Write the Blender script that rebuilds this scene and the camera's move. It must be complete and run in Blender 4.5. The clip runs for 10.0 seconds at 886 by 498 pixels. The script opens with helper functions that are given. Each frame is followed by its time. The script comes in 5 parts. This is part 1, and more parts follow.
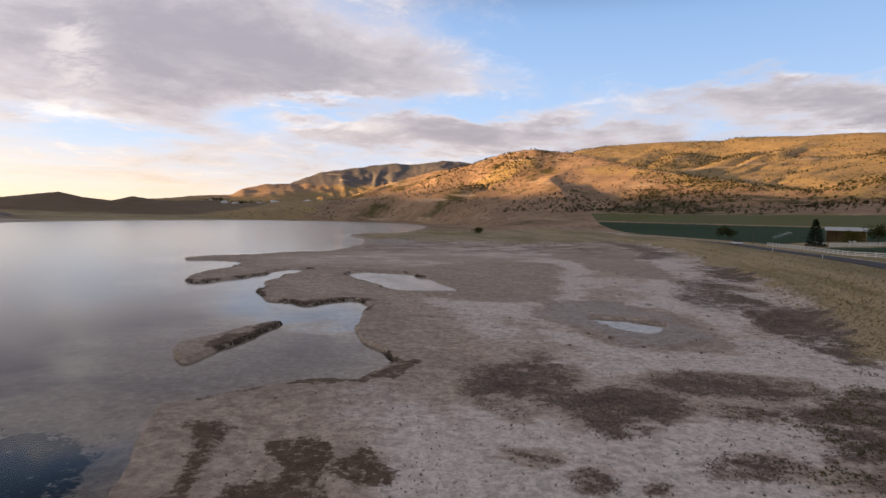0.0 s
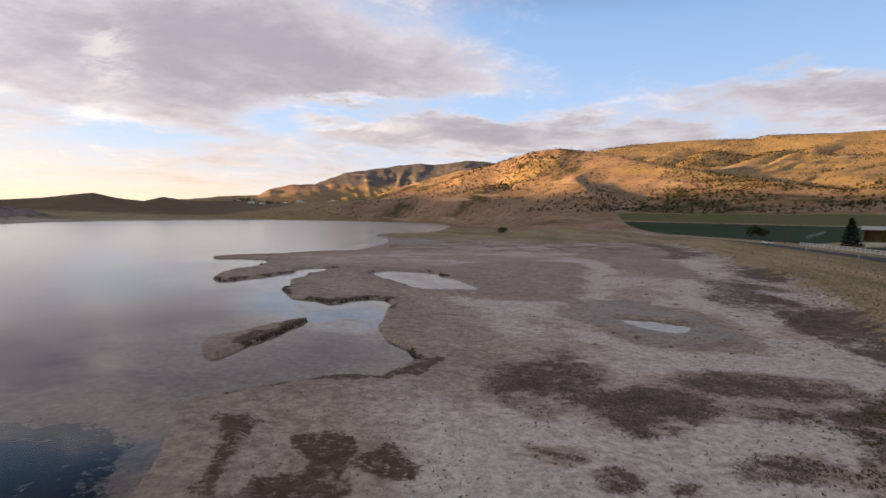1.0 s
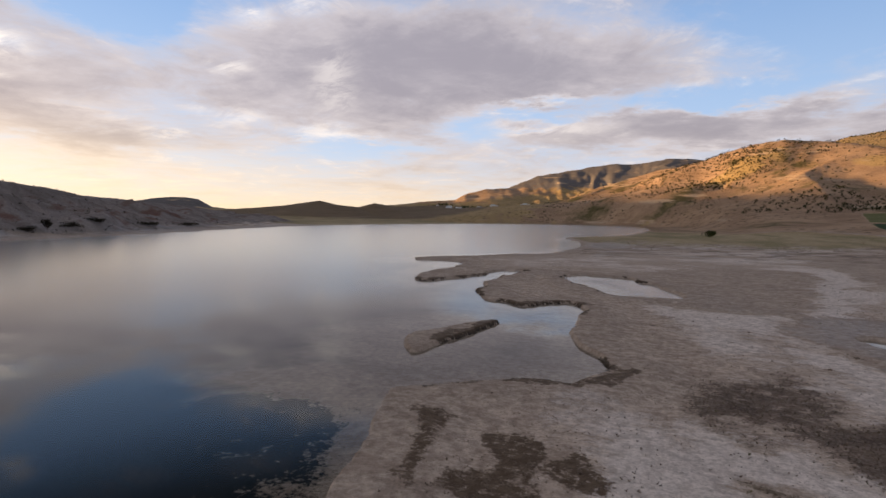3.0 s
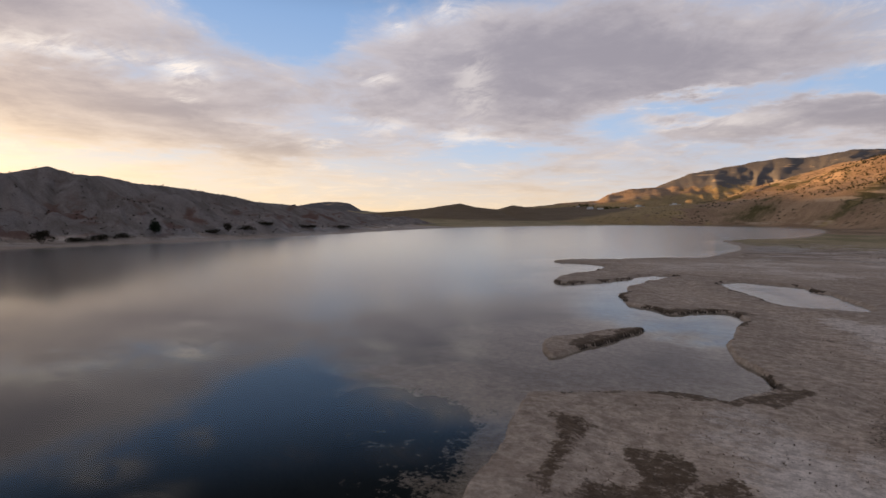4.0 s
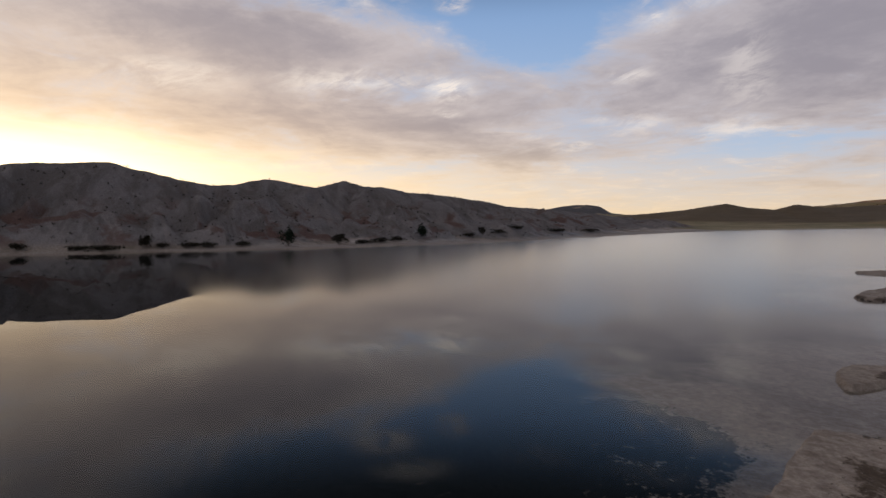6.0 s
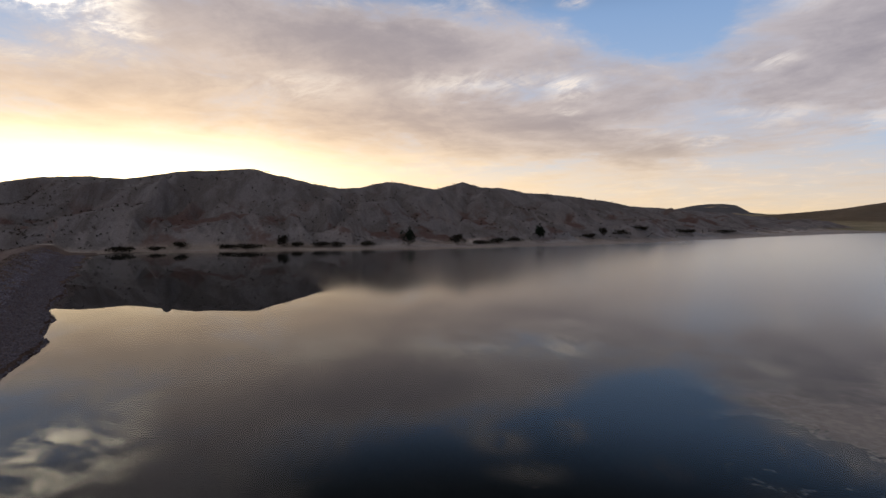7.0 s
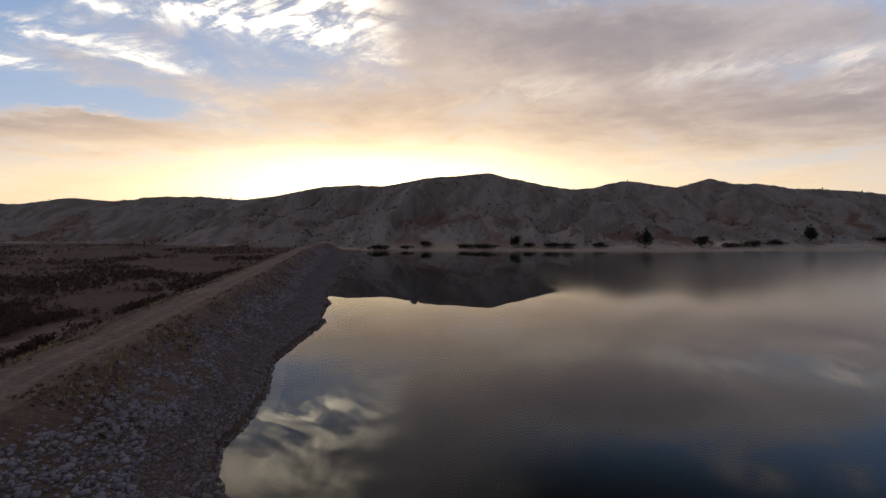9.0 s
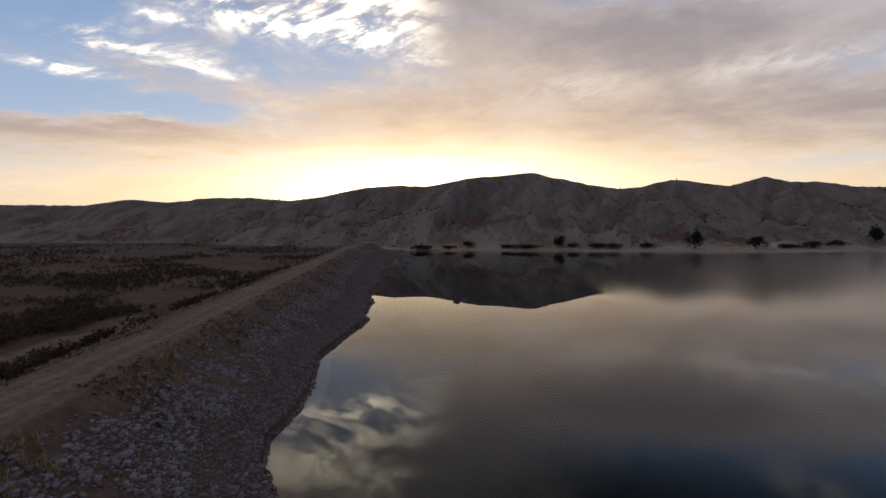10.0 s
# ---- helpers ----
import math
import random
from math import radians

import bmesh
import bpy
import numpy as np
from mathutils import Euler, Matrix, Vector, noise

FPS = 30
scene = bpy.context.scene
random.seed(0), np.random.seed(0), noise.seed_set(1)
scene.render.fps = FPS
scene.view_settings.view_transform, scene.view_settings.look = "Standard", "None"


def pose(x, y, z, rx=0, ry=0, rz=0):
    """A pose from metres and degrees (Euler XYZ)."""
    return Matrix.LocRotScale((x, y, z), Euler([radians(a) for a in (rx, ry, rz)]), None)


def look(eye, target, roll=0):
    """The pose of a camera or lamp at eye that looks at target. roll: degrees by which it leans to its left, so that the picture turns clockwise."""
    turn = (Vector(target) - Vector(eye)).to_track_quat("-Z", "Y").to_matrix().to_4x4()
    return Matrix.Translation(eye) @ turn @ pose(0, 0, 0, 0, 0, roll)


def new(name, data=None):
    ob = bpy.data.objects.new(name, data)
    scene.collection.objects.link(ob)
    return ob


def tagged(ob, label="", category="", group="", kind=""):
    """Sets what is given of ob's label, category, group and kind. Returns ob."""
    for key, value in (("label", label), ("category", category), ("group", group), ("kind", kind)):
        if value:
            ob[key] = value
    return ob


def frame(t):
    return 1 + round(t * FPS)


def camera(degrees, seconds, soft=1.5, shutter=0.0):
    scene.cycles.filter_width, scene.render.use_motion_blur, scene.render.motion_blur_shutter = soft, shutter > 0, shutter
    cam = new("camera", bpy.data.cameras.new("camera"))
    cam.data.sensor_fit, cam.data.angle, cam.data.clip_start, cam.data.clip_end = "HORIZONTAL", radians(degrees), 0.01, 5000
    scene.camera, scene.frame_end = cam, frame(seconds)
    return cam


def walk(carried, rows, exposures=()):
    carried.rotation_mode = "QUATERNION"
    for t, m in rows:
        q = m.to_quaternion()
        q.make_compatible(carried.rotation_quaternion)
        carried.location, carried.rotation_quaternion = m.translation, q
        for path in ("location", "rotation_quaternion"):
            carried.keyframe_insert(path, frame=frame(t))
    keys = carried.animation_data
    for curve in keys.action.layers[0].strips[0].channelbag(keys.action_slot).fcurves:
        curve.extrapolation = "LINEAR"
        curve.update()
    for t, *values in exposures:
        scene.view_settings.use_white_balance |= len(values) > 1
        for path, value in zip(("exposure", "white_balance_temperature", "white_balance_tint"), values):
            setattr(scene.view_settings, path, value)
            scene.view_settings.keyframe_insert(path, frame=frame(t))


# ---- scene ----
# ---------- camera and its turn above the shore ----------
cam = camera(78.0, 10.0)
PATH = [
    (0.0, pose(0, 0, 12.20, 86.71, -1.59, -0.01)),
    (0.5, pose(0, 0, 12.05, 86.66, -1.57, 1.14)),
    (1.0, pose(0, 0, 12.00, 86.64, -1.53, 2.48)),
    (1.5, pose(0, 0, 12.00, 86.68, -1.49, 3.17)),
    (2.0, pose(0, 0, 12.00, 86.63, -1.36, 7.84)),
    (2.5, pose(0, 0, 12.00, 86.54, -1.26, 15.02)),
    (2.7, pose(0, 0, 12.03, 86.53, -1.20, 17.97)),
    (3.8, pose(0, 0, 12.15, 86.52, -0.70, 33.89)),
    (4.0, pose(0, 0, 12.15, 86.52, -0.62, 36.76)),
    (4.5, pose(0, 0, 12.20, 86.56, -0.43, 43.47)),
    (5.0, pose(0, 0, 12.22, 86.62, -0.28, 49.76)),
    (5.5, pose(0, 0, 12.25, 86.69, -0.07, 56.06)),
    (5.7, pose(0, 0, 12.25, 86.71, -0.03, 58.57)),
    (6.8, pose(0, 0, 12.25, 86.81, 0.17, 72.08)),
    (7.0, pose(0, 0, 12.22, 86.83, 0.19, 74.53)),
    (7.5, pose(0, 0, 12.15, 86.88, 0.23, 80.85)),
    (8.0, pose(0, 0, 12.08, 86.96, 0.33, 87.10)),
    (8.5, pose(0, 0, 12.00, 87.06, 0.43, 93.03)),
    (9.0, pose(0, 0, 11.90, 87.17, 0.50, 98.39)),
    (9.5, pose(0, 0, 11.82, 87.23, 0.55, 102.04)),
    (10.0, pose(0, 0, 11.78, 87.25, 0.56, 102.86)),
]
EXPOSURE = [(0.0, 0.42), (1.5, 0.40), (2.5, 0.30), (4.5, -0.05), (7.5, -0.17), (10.0, -0.25)]
walk(cam, PATH, EXPOSURE)

# ---------- world: evening sky, low sun behind the clay hills ----------
SUN_AZ, SUN_EL = 105.0, 2.0       # degrees to the left of +y, degrees up


class Graph:
    """Short helper to lay out shader nodes."""

    def __init__(self, tree):
        self.t = tree
        tree.nodes.clear()

    def node(self, kind, ins=None, **props):
        n = self.t.nodes.new(kind)
        for k, v in props.items():
            setattr(n, k, v)
        for k, v in (ins or {}).items():
            self.put(n.inputs[k], v)
        return n

    def put(self, socket, v):
        if isinstance(v, bpy.types.NodeSocket):
            self.t.links.new(v, socket)
        elif isinstance(v, bpy.types.Node):
            self.t.links.new(v.outputs[0], socket)
        else:
            socket.default_value = v

    def math(self, op, a, b=0.0, c=0.0, clamp=False):
        return self.node("ShaderNodeMath", {0: a, 1: b, 2: c}, operation=op, use_clamp=clamp).outputs[0]

    def step(self, v, lo, hi, a=0.0, b=1.0):
        return self.node("ShaderNodeMapRange", {"Value": v, "From Min": lo, "From Max": hi, "To Min": a, "To Max": b},
                         interpolation_type="SMOOTHSTEP").outputs[0]

    def mix(self, f, a, b, blend="MIX"):
        n = self.node("ShaderNodeMix", data_type="RGBA", blend_type=blend, clamp_factor=True)
        self.put(n.inputs[0], f)
        self.put(n.inputs[6], a)
        self.put(n.inputs[7], b)
        return n.outputs[2]

    def noise(self, vec, scale, detail=4.0, rough=0.55, dist=0.0):
        ins = {"Scale": scale, "Detail": detail, "Roughness": rough, "Distortion": dist}
        if vec is not None:
            ins["Vector"] = vec
        return self.node("ShaderNodeTexNoise", ins).outputs[0]


def rgb(r, g, b):
    return (r, g, b, 1.0)


def sky_world():
    world = bpy.data.worlds.new("evening_sky")
    world.use_nodes = True
    scene.world = world
    g = Graph(world.node_tree)
    sky = g.node("ShaderNodeTexSky", sky_type="NISHITA", sun_disc=False, sun_elevation=radians(SUN_EL + 1.0),
                 sun_rotation=radians(-SUN_AZ), altitude=1800.0, air_density=1.0, dust_density=0.8, ozone_density=2.0)
    way = g.node("ShaderNodeTexCoord").outputs["Generated"]
    x, y, z = g.node("ShaderNodeSeparateXYZ", {0: way}).outputs
    up = g.math("MAXIMUM", z, 0.0)
    lift = g.math("ADD", up, 0.10)
    flat = g.node("ShaderNodeCombineXYZ", {0: g.math("DIVIDE", x, lift), 1: g.math("DIVIDE", y, lift), 2: 0.0}).outputs[0]
    warp = g.noise(flat, 0.9, 5.0, 0.6)
    warp2 = g.noise(flat, 2.3, 5.0, 0.62)
    big = g.noise(flat, 0.55, 7.0, 0.62, 0.6)
    fine = g.noise(flat, 2.6, 8.0, 0.66, 1.0)
    az = g.math("MULTIPLY", g.math("ARCTAN2", g.math("MULTIPLY", x, -1.0), y), 57.2958)
    el = g.math("MULTIPLY", g.math("ARCSINE", up), 57.2958)
    def shifted(da, de):
        return g.node("ShaderNodeCombineXYZ", {0: g.math("MULTIPLY_ADD", g.math("SUBTRACT", warp, 0.5), da, az),
                                               1: g.math("MULTIPLY_ADD", g.math("SUBTRACT", warp2, 0.5), de, el), 2: 0.0}).outputs[0]

    coarse, close = shifted(14.0, 6.0), shifted(6.0, 3.0)

    def patches(spots, start, spot_way, reach):
        total = start
        for a, e, wa, we, amount in spots:
            d = g.node("ShaderNodeVectorMath", {0: spot_way, 1: (1 / wa, 1 / we, 0), 2: (-a / wa, -e / we, 0)}, operation="MULTIPLY_ADD").outputs[0]
            d = g.node("ShaderNodeVectorMath", {0: d}, operation="LENGTH").outputs["Value"]
            total = g.math("ADD", total, g.step(d, reach, 0.0, 0.0, amount))
        return total

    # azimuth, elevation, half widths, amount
    # the gap at elevation 30 is out of view, added to darken the near water
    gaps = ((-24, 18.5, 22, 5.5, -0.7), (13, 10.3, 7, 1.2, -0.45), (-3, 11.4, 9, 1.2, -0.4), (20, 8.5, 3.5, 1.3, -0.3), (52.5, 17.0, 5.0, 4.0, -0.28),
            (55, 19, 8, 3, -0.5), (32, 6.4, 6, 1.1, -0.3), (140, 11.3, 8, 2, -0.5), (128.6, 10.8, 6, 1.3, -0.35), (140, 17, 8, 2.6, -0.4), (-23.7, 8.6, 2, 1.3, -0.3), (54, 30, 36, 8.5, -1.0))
    banks = ((108, 27, 17, 4.5, 0.45), (53, 12, 9, 2.2, 0.12), (11.8, 14.5, 13, 3.6, 0.4), (26, 12, 11, 5, 0.3), (-5, 8.4, 19, 1.6, 0.45), (-28.5, 11.8, 8, 1.8, 0.5), (-37, 10.1, 7, 1.5, 0.6), (73, 17.3, 13, 2.8, 0.3),
             (71, 9.8, 13, 2.1, 0.3), (60, 6.6, 14, 1.4, 0.25), (92, 16.7, 15, 4.3, 0.35), (105, 10.5, 20, 3.2, 0.25), (136, 8.2, 14, 1.8, 0.35), (26, 18.5, 11, 4, 0.3), (38, 13, 9, 4.5, 0.35))
    puffs = ((33.8, 13.3, 2.4, 4.2, 0.55), (34.5, 7.9, 3.4, 0.9, 0.9), (11.6, 8.9, 7, 0.9, 0.7), (-32.2, 13.0, 1.7, 0.5, 1.0), (61.3, 12.9, 2.4, 1.2, 1.2), (71, 13.6, 8, 1.1, 0.8), (62.3, 10.7, 1.6, 0.5, 0.9),
             (41.3, 18.7, 2.2, 1.9, 0.9), (43.7, 13.8, 2.6, 0.7, 0.9), (36, 20.1, 2, 1.2, 0.8), (43.5, 9.3, 4, 0.8, 0.8), (49, 7.2, 2.2, 0.55, 0.9), (115, 18.8, 9, 1.9, 1.2),
             (88.5, 13.2, 6, 1.6, 0.5), (107, 17.0, 5, 1.2, 0.6), (134, 15.9, 5.5, 1.3, 0.9), (126, 15.0, 5.5, 1.1, 0.6), (112, 20.8, 8, 2.6, 1.1), (124, 20.5, 6, 1.4, 0.9), (69, 22.2, 3.2, 1.3, 1.0), (61.5, 21.2, 1.8, 1.0, 0.9),
             (53, 23.5, 3, 0.9, 0.8), (41, 24, 3.5, 0.9, 0.8), (118, 24, 8, 2.2, 0.9), (108, 26, 7, 2, 0.8), (66, 25, 4, 1.2, 0.7), (129, 18.3, 4, 0.7, 0.8), (137, 13.3, 4, 0.8, 0.8))
    tufts = g.noise(g.node("ShaderNodeCombineXYZ", {0: g.math("MULTIPLY", az, 0.11), 1: g.math("MULTIPLY", el, 0.26), 2: 0.0}).outputs[0], 1.0, 9.0, 0.68, 0.8)
    shreds = g.noise(g.node("ShaderNodeCombineXYZ", {0: g.math("MULTIPLY", az, 0.20), 1: g.math("MULTIPLY_ADD", az, 0.22, g.math("MULTIPLY", el, 0.62)), 2: 3.0}).outputs[0], 1.0, 9.0, 0.66, 0.7)
    cover = g.math("ADD", g.math("MULTIPLY", g.math("SUBTRACT", big, 0.5), 1.0),
                   g.math("ADD", 0.50, g.math("MULTIPLY", g.math("SUBTRACT", fine, 0.5), 0.5)))
    cover = g.math("MULTIPLY_ADD", g.math("SUBTRACT", tufts, 0.5), 0.40, cover)
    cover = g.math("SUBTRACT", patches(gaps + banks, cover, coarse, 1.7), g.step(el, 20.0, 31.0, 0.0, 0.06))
    puff = g.math("MULTIPLY", patches(puffs, 0.0, close, 1.5), g.step(g.math("ADD", g.math("MULTIPLY", fine, 0.4), g.math("MULTIPLY", shreds, 0.6)), 0.40, 0.58), clamp=True)
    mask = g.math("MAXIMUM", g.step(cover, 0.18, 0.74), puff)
    thick = g.step(g.math("MULTIPLY_ADD", g.math("SUBTRACT", g.noise(flat, 1.2, 7.0, 0.6, 0.5), 0.5), 1.0, cover), 0.30, 1.10)
    # nearness to the hidden sun
    sa = g.math("SUBTRACT", az, SUN_AZ)
    se = g.math("SUBTRACT", el, 3.0)

    def lobe(wa, we):
        return g.math("EXPONENT", g.math("MULTIPLY", g.math("ADD", g.math("POWER", g.math("DIVIDE", sa, wa), 2.0),
                                                              g.math("POWER", g.math("DIVIDE", se, we), 2.0)), -1.0))

    wide, core, halo = lobe(32.0, 14.0), lobe(15.0, 3.8), lobe(30.0, 7.5)
    low = g.math("MULTIPLY", g.math("EXPONENT", g.math("MULTIPLY", el, -0.29)),
                 g.step(g.math("ABSOLUTE", g.math("SUBTRACT", az, 75.0)), 130.0, 35.0))
    rim = g.math("MULTIPLY", g.step(g.math("MULTIPLY", g.math("ADD", fine, tufts), 0.5), 0.49, 0.66), g.step(cover, 0.85, 0.40))
    lit = g.mix(thick, rgb(0.64, 0.59, 0.62), rgb(0.345, 0.322, 0.375))
    lit = g.mix(g.math("MULTIPLY", rim, 0.8), lit, rgb(1.0, 0.90, 0.84))
    glow = g.mix(thick, rgb(1.32, 0.96, 0.62), rgb(0.80, 0.615, 0.475))
    glow = g.mix(g.math("MULTIPLY", rim, 0.8), glow, rgb(1.7, 1.45, 1.05))
    lit = g.mix(g.math("MULTIPLY", wide, 0.9), lit, glow)
    lit = g.mix(g.math("MULTIPLY", puff, 0.8), lit, g.mix(wide, rgb(0.98, 0.90, 0.86), rgb(1.9, 1.65, 1.3)))
    lit = g.mix(g.math("MULTIPLY", g.math("MULTIPLY", puff, g.step(az, 92.0, 114.0)), g.step(fine, 0.40, 0.62, 0.2, 0.9)), lit, rgb(4.4, 3.8, 2.9))
    lit = g.mix(g.math("MULTIPLY", low, 0.85), lit, rgb(1.08, 0.79, 0.44))
    lit = g.mix(g.math("MULTIPLY", halo, 0.55), lit, g.mix(thick, rgb(1.45, 0.98, 0.52), rgb(1.02, 0.64, 0.36)))
    band = g.math("EXPONENT", g.math("MULTIPLY", g.math("ADD", g.math("POWER", g.math("DIVIDE", sa, 46.0), 2.0), g.math("POWER", g.math("DIVIDE", se, 3.4), 2.0)), -1.0))
    lit = g.mix(g.math("MULTIPLY", band, 0.7), lit, rgb(1.6, 1.2, 0.70))
    lit = g.mix(core, lit, rgb(3.6, 2.9, 1.8))
    # thin high veil over the clear sky
    veil = g.mix(g.step(el, 3.0, 26.0), rgb(5.2, 7.0, 9.8), rgb(2.6, 4.4, 7.8))
    # darkened above the view so that the near water mirrors less light
    veil = g.mix(g.step(el, 19.0, 28.0), veil, rgb(0.50, 0.64, 0.84))
    clear = g.mix(0.82, sky.outputs[0], veil)
    clear = g.mix(g.math("MULTIPLY", wide, 0.5), clear, rgb(9.0, 8.6, 8.6))
    clear = g.mix(g.math("MULTIPLY", low, 0.9), clear, rgb(9.8, 7.2, 4.2))
    clear = g.mix(g.math("MULTIPLY", band, 0.7), clear, rgb(16.0, 12.0, 7.0))
    clear = g.mix(core, clear, rgb(36.0, 29.0, 18.0))
    # the sky is dimmer away from the sunset
    turn = g.step(g.math("COSINE", g.math("MULTIPLY", sa, 0.0174533)), -0.9, 0.6, 0.90, 1.0)
    # sky from 18 degrees up dimmed to darken the water's reflection
    high = g.step(el, 18.0, 34.0, 1.0, 0.52)
    # unseen sky overhead brightened again to light the ground
    dim = g.math("MULTIPLY", g.math("MULTIPLY", turn, high), g.step(el, 33.0, 52.0, 1.0, 1.65))
    back = g.node("ShaderNodeBackground", {0: clear, 1: g.math("MULTIPLY", dim, 0.10)})
    cloud = g.node("ShaderNodeBackground", {0: lit, 1: dim})
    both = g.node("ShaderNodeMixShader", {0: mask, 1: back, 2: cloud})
    g.node("ShaderNodeOutputWorld", {0: both})


sky_world()
sun_data = bpy.data.lights.new("sun", "SUN")
sun_data.energy, sun_data.angle, sun_data.color = 9.6, radians(0.5), (1.0, 0.57, 0.23)
sun = new("sun", sun_data)
a, e = radians(SUN_AZ), radians(SUN_EL)
sun.matrix_world = look((-math.sin(a) * 900 * math.cos(e), math.cos(a) * 900 * math.cos(e), 900 * math.sin(e)), (0, 0, 0))


# ---------- plan of the land ----------
def smooth(v, lo, hi):
    t = np.clip((v - lo) / (hi - lo), 0, 1)
    return t * t * (3 - 2 * t)


def hashed(ix, iy, seed):
    h = (ix.astype(np.int64) * 374761393 + iy.astype(np.int64) * 668265263 + seed * 974634777) & 0x7FFFFFFF
    h = ((h ^ (h >> 13)) * 1274126177) & 0x7FFFFFFF
    return ((h ^ (h >> 16)) & 0xFFFFFF) / float(0xFFFFFF)


def value_noise(x, y, seed):
    ix, iy = np.floor(x), np.floor(y)
    fx, fy = x - ix, y - iy
    fx, fy = fx * fx * fx * (fx * (fx * 6 - 15) + 10), fy * fy * fy * (fy * (fy * 6 - 15) + 10)
    a0, b0 = hashed(ix, iy, seed), hashed(ix + 1, iy, seed)
    a1, b1 = hashed(ix, iy + 1, seed), hashed(ix + 1, iy + 1, seed)
    return (a0 * (1 - fx) + b0 * fx) * (1 - fy) + (a1 * (1 - fx) + b1 * fx) * fy


def fbm(x, y, size, octaves=4, seed=0, gain=0.5):
    """Layered noise, about -1 to 1, with its largest lumps size metres across."""
    total, amp, norm, f = 0.0, 1.0, 0.0, 1.0 / size
    for k in range(octaves):
        cx, sx = math.cos(k * 0.9), math.sin(k * 0.9)
        total = total + amp * (2 * value_noise((x * cx - y * sx) * f + 17.3 * k, (x * sx + y * cx) * f - 9.1 * k, seed + k) - 1)
        norm += amp
        amp, f = amp * gain, f * 2.03
    return total / norm


def rounded(points, closed=True, per=6):
    """A smooth line through the corners."""
    p = np.array(points, float)
    n = len(p)
    out = []
    for i in range(n if closed else n - 1):
        a, b, c, d = (p[(i + k) % n] if closed else p[min(max(i + k, 0), n - 1)] for k in (-1, 0, 1, 2))
        for s in np.arange(per) / per:
            out.append(0.5 * (2 * b + (c - a) * s + (2 * a - 5 * b + 4 * c - d) * s * s + (3 * b - a - 3 * c + d) * s ** 3))
    if not closed:
        out.append(p[-1])
    return np.array(out)


def inside_and_distance(x, y, poly):
    """Signed distance to a closed outline, below zero inside."""
    best, inside = np.full(x.shape, 1e9), np.zeros(x.shape, bool)
    for (ax, ay), (bx, by) in zip(poly, np.roll(poly, -1, 0)):
        dx, dy = bx - ax, by - ay
        t = np.clip(((x - ax) * dx + (y - ay) * dy) / (dx * dx + dy * dy + 1e-9), 0, 1)
        best = np.minimum(best, (x - ax - t * dx) ** 2 + (y - ay - t * dy) ** 2)
        if ay != by:
            inside ^= ((ay > y) != (by > y)) & (x < dx * (y - ay) / dy + ax)
    return np.where(inside, -1, 1) * np.sqrt(best)


def along(x, y, line):
    """Distance to an open line, the side (above zero on its left), the place along it in metres, and the third value of its nodes there."""
    best = np.full(x.shape, 1e18)
    side, run, third = np.zeros(x.shape), np.zeros(x.shape), np.zeros(x.shape)
    start = 0.0
    for a, b in zip(line[:-1], line[1:]):
        dx, dy = b[0] - a[0], b[1] - a[1]
        length = math.hypot(dx, dy)
        t = np.clip(((x - a[0]) * dx + (y - a[1]) * dy) / (length * length), 0, 1)
        d2 = (x - a[0] - t * dx) ** 2 + (y - a[1] - t * dy) ** 2
        near = d2 < best
        best = np.where(near, d2, best)
        side = np.where(near, np.sign(dx * (y - a[1]) - dy * (x - a[0])), side)
        run = np.where(near, start + t * length, run)
        if len(a) > 2:
            third = np.where(near, a[2] + t * (b[2] - a[2]), third)
        start += length
    return np.sqrt(best), side, run, third


def along_soft(x, y, line, nearest):
    """Place along a line and its third value, blended where two stretches lie about equally near."""
    run, third, total, start = 0.0, 0.0, 0.0, 0.0
    for a, b in zip(line[:-1], line[1:]):
        dx, dy = b[0] - a[0], b[1] - a[1]
        length = math.hypot(dx, dy)
        t = np.clip(((x - a[0]) * dx + (y - a[1]) * dy) / (length * length), 0, 1)
        d = np.hypot(x - a[0] - t * dx, y - a[1] - t * dy)
        w = np.exp(-np.clip((d - nearest) / (0.07 * nearest + 4.0), 0, 40))
        run, third, total = run + w * (start + t * length), third + w * (a[2] + t * (b[2] - a[2])), total + w
        start += length
    return run / total, third / total


LAKE_NEAR = [(-6, -4), (-10.5, 8), (-12.4, 17), (-13.4, 22.5), (-14.6, 26), (-16.2, 29.5), (-17.2, 32.5), (-15.2, 34.2), (-11.5, 37), (-8.5, 39.2), (-6, 39.3),
             (-4.6, 42), (-4, 45), (-5.4, 48.5), (-7.4, 53), (-8.8, 58), (-8.7, 64), (-9.6, 72), (-12, 77.5), (-15, 76.5), (-18, 72),
             (-21, 75), (-25, 77), (-28.5, 88), (-30.5, 100), (-28, 116), (-29, 121), (-33.5, 118), (-36, 108), (-38, 98), (-41.5, 92),
             (-44.5, 95), (-46.5, 105), (-46, 118), (-48, 130), (-53, 137), (-66, 138), (-55, 156), (-44, 172), (-34, 188)]
LAKE_FAR = [(-36, 262), (-55, 340), (-34, 395), (-24, 460), (-20, 720), (-60, 960), (-150, 1060), (-250, 960), (-305, 800),
            (-325, 600), (-320, 430), (-292, 325), (-262, 240), (-243, 180), (-230, 130), (-224, 90), (-218, 60), (-222, 20), (-226, -20), (-222, -62),
            (-188, -61), (-120, -42), (-85, -32), (-64, -24.5), (-55, -23), (-45, -21.8), (-37, -19), (-31, -17.2), (-26, -16), (-21, -12.5), (-14, -9)]
POOL = [(-19.5, 112), (-16, 118), (-9, 117), (-2, 107), (3, 91), (-2, 88), (-7, 88), (-12, 95)]
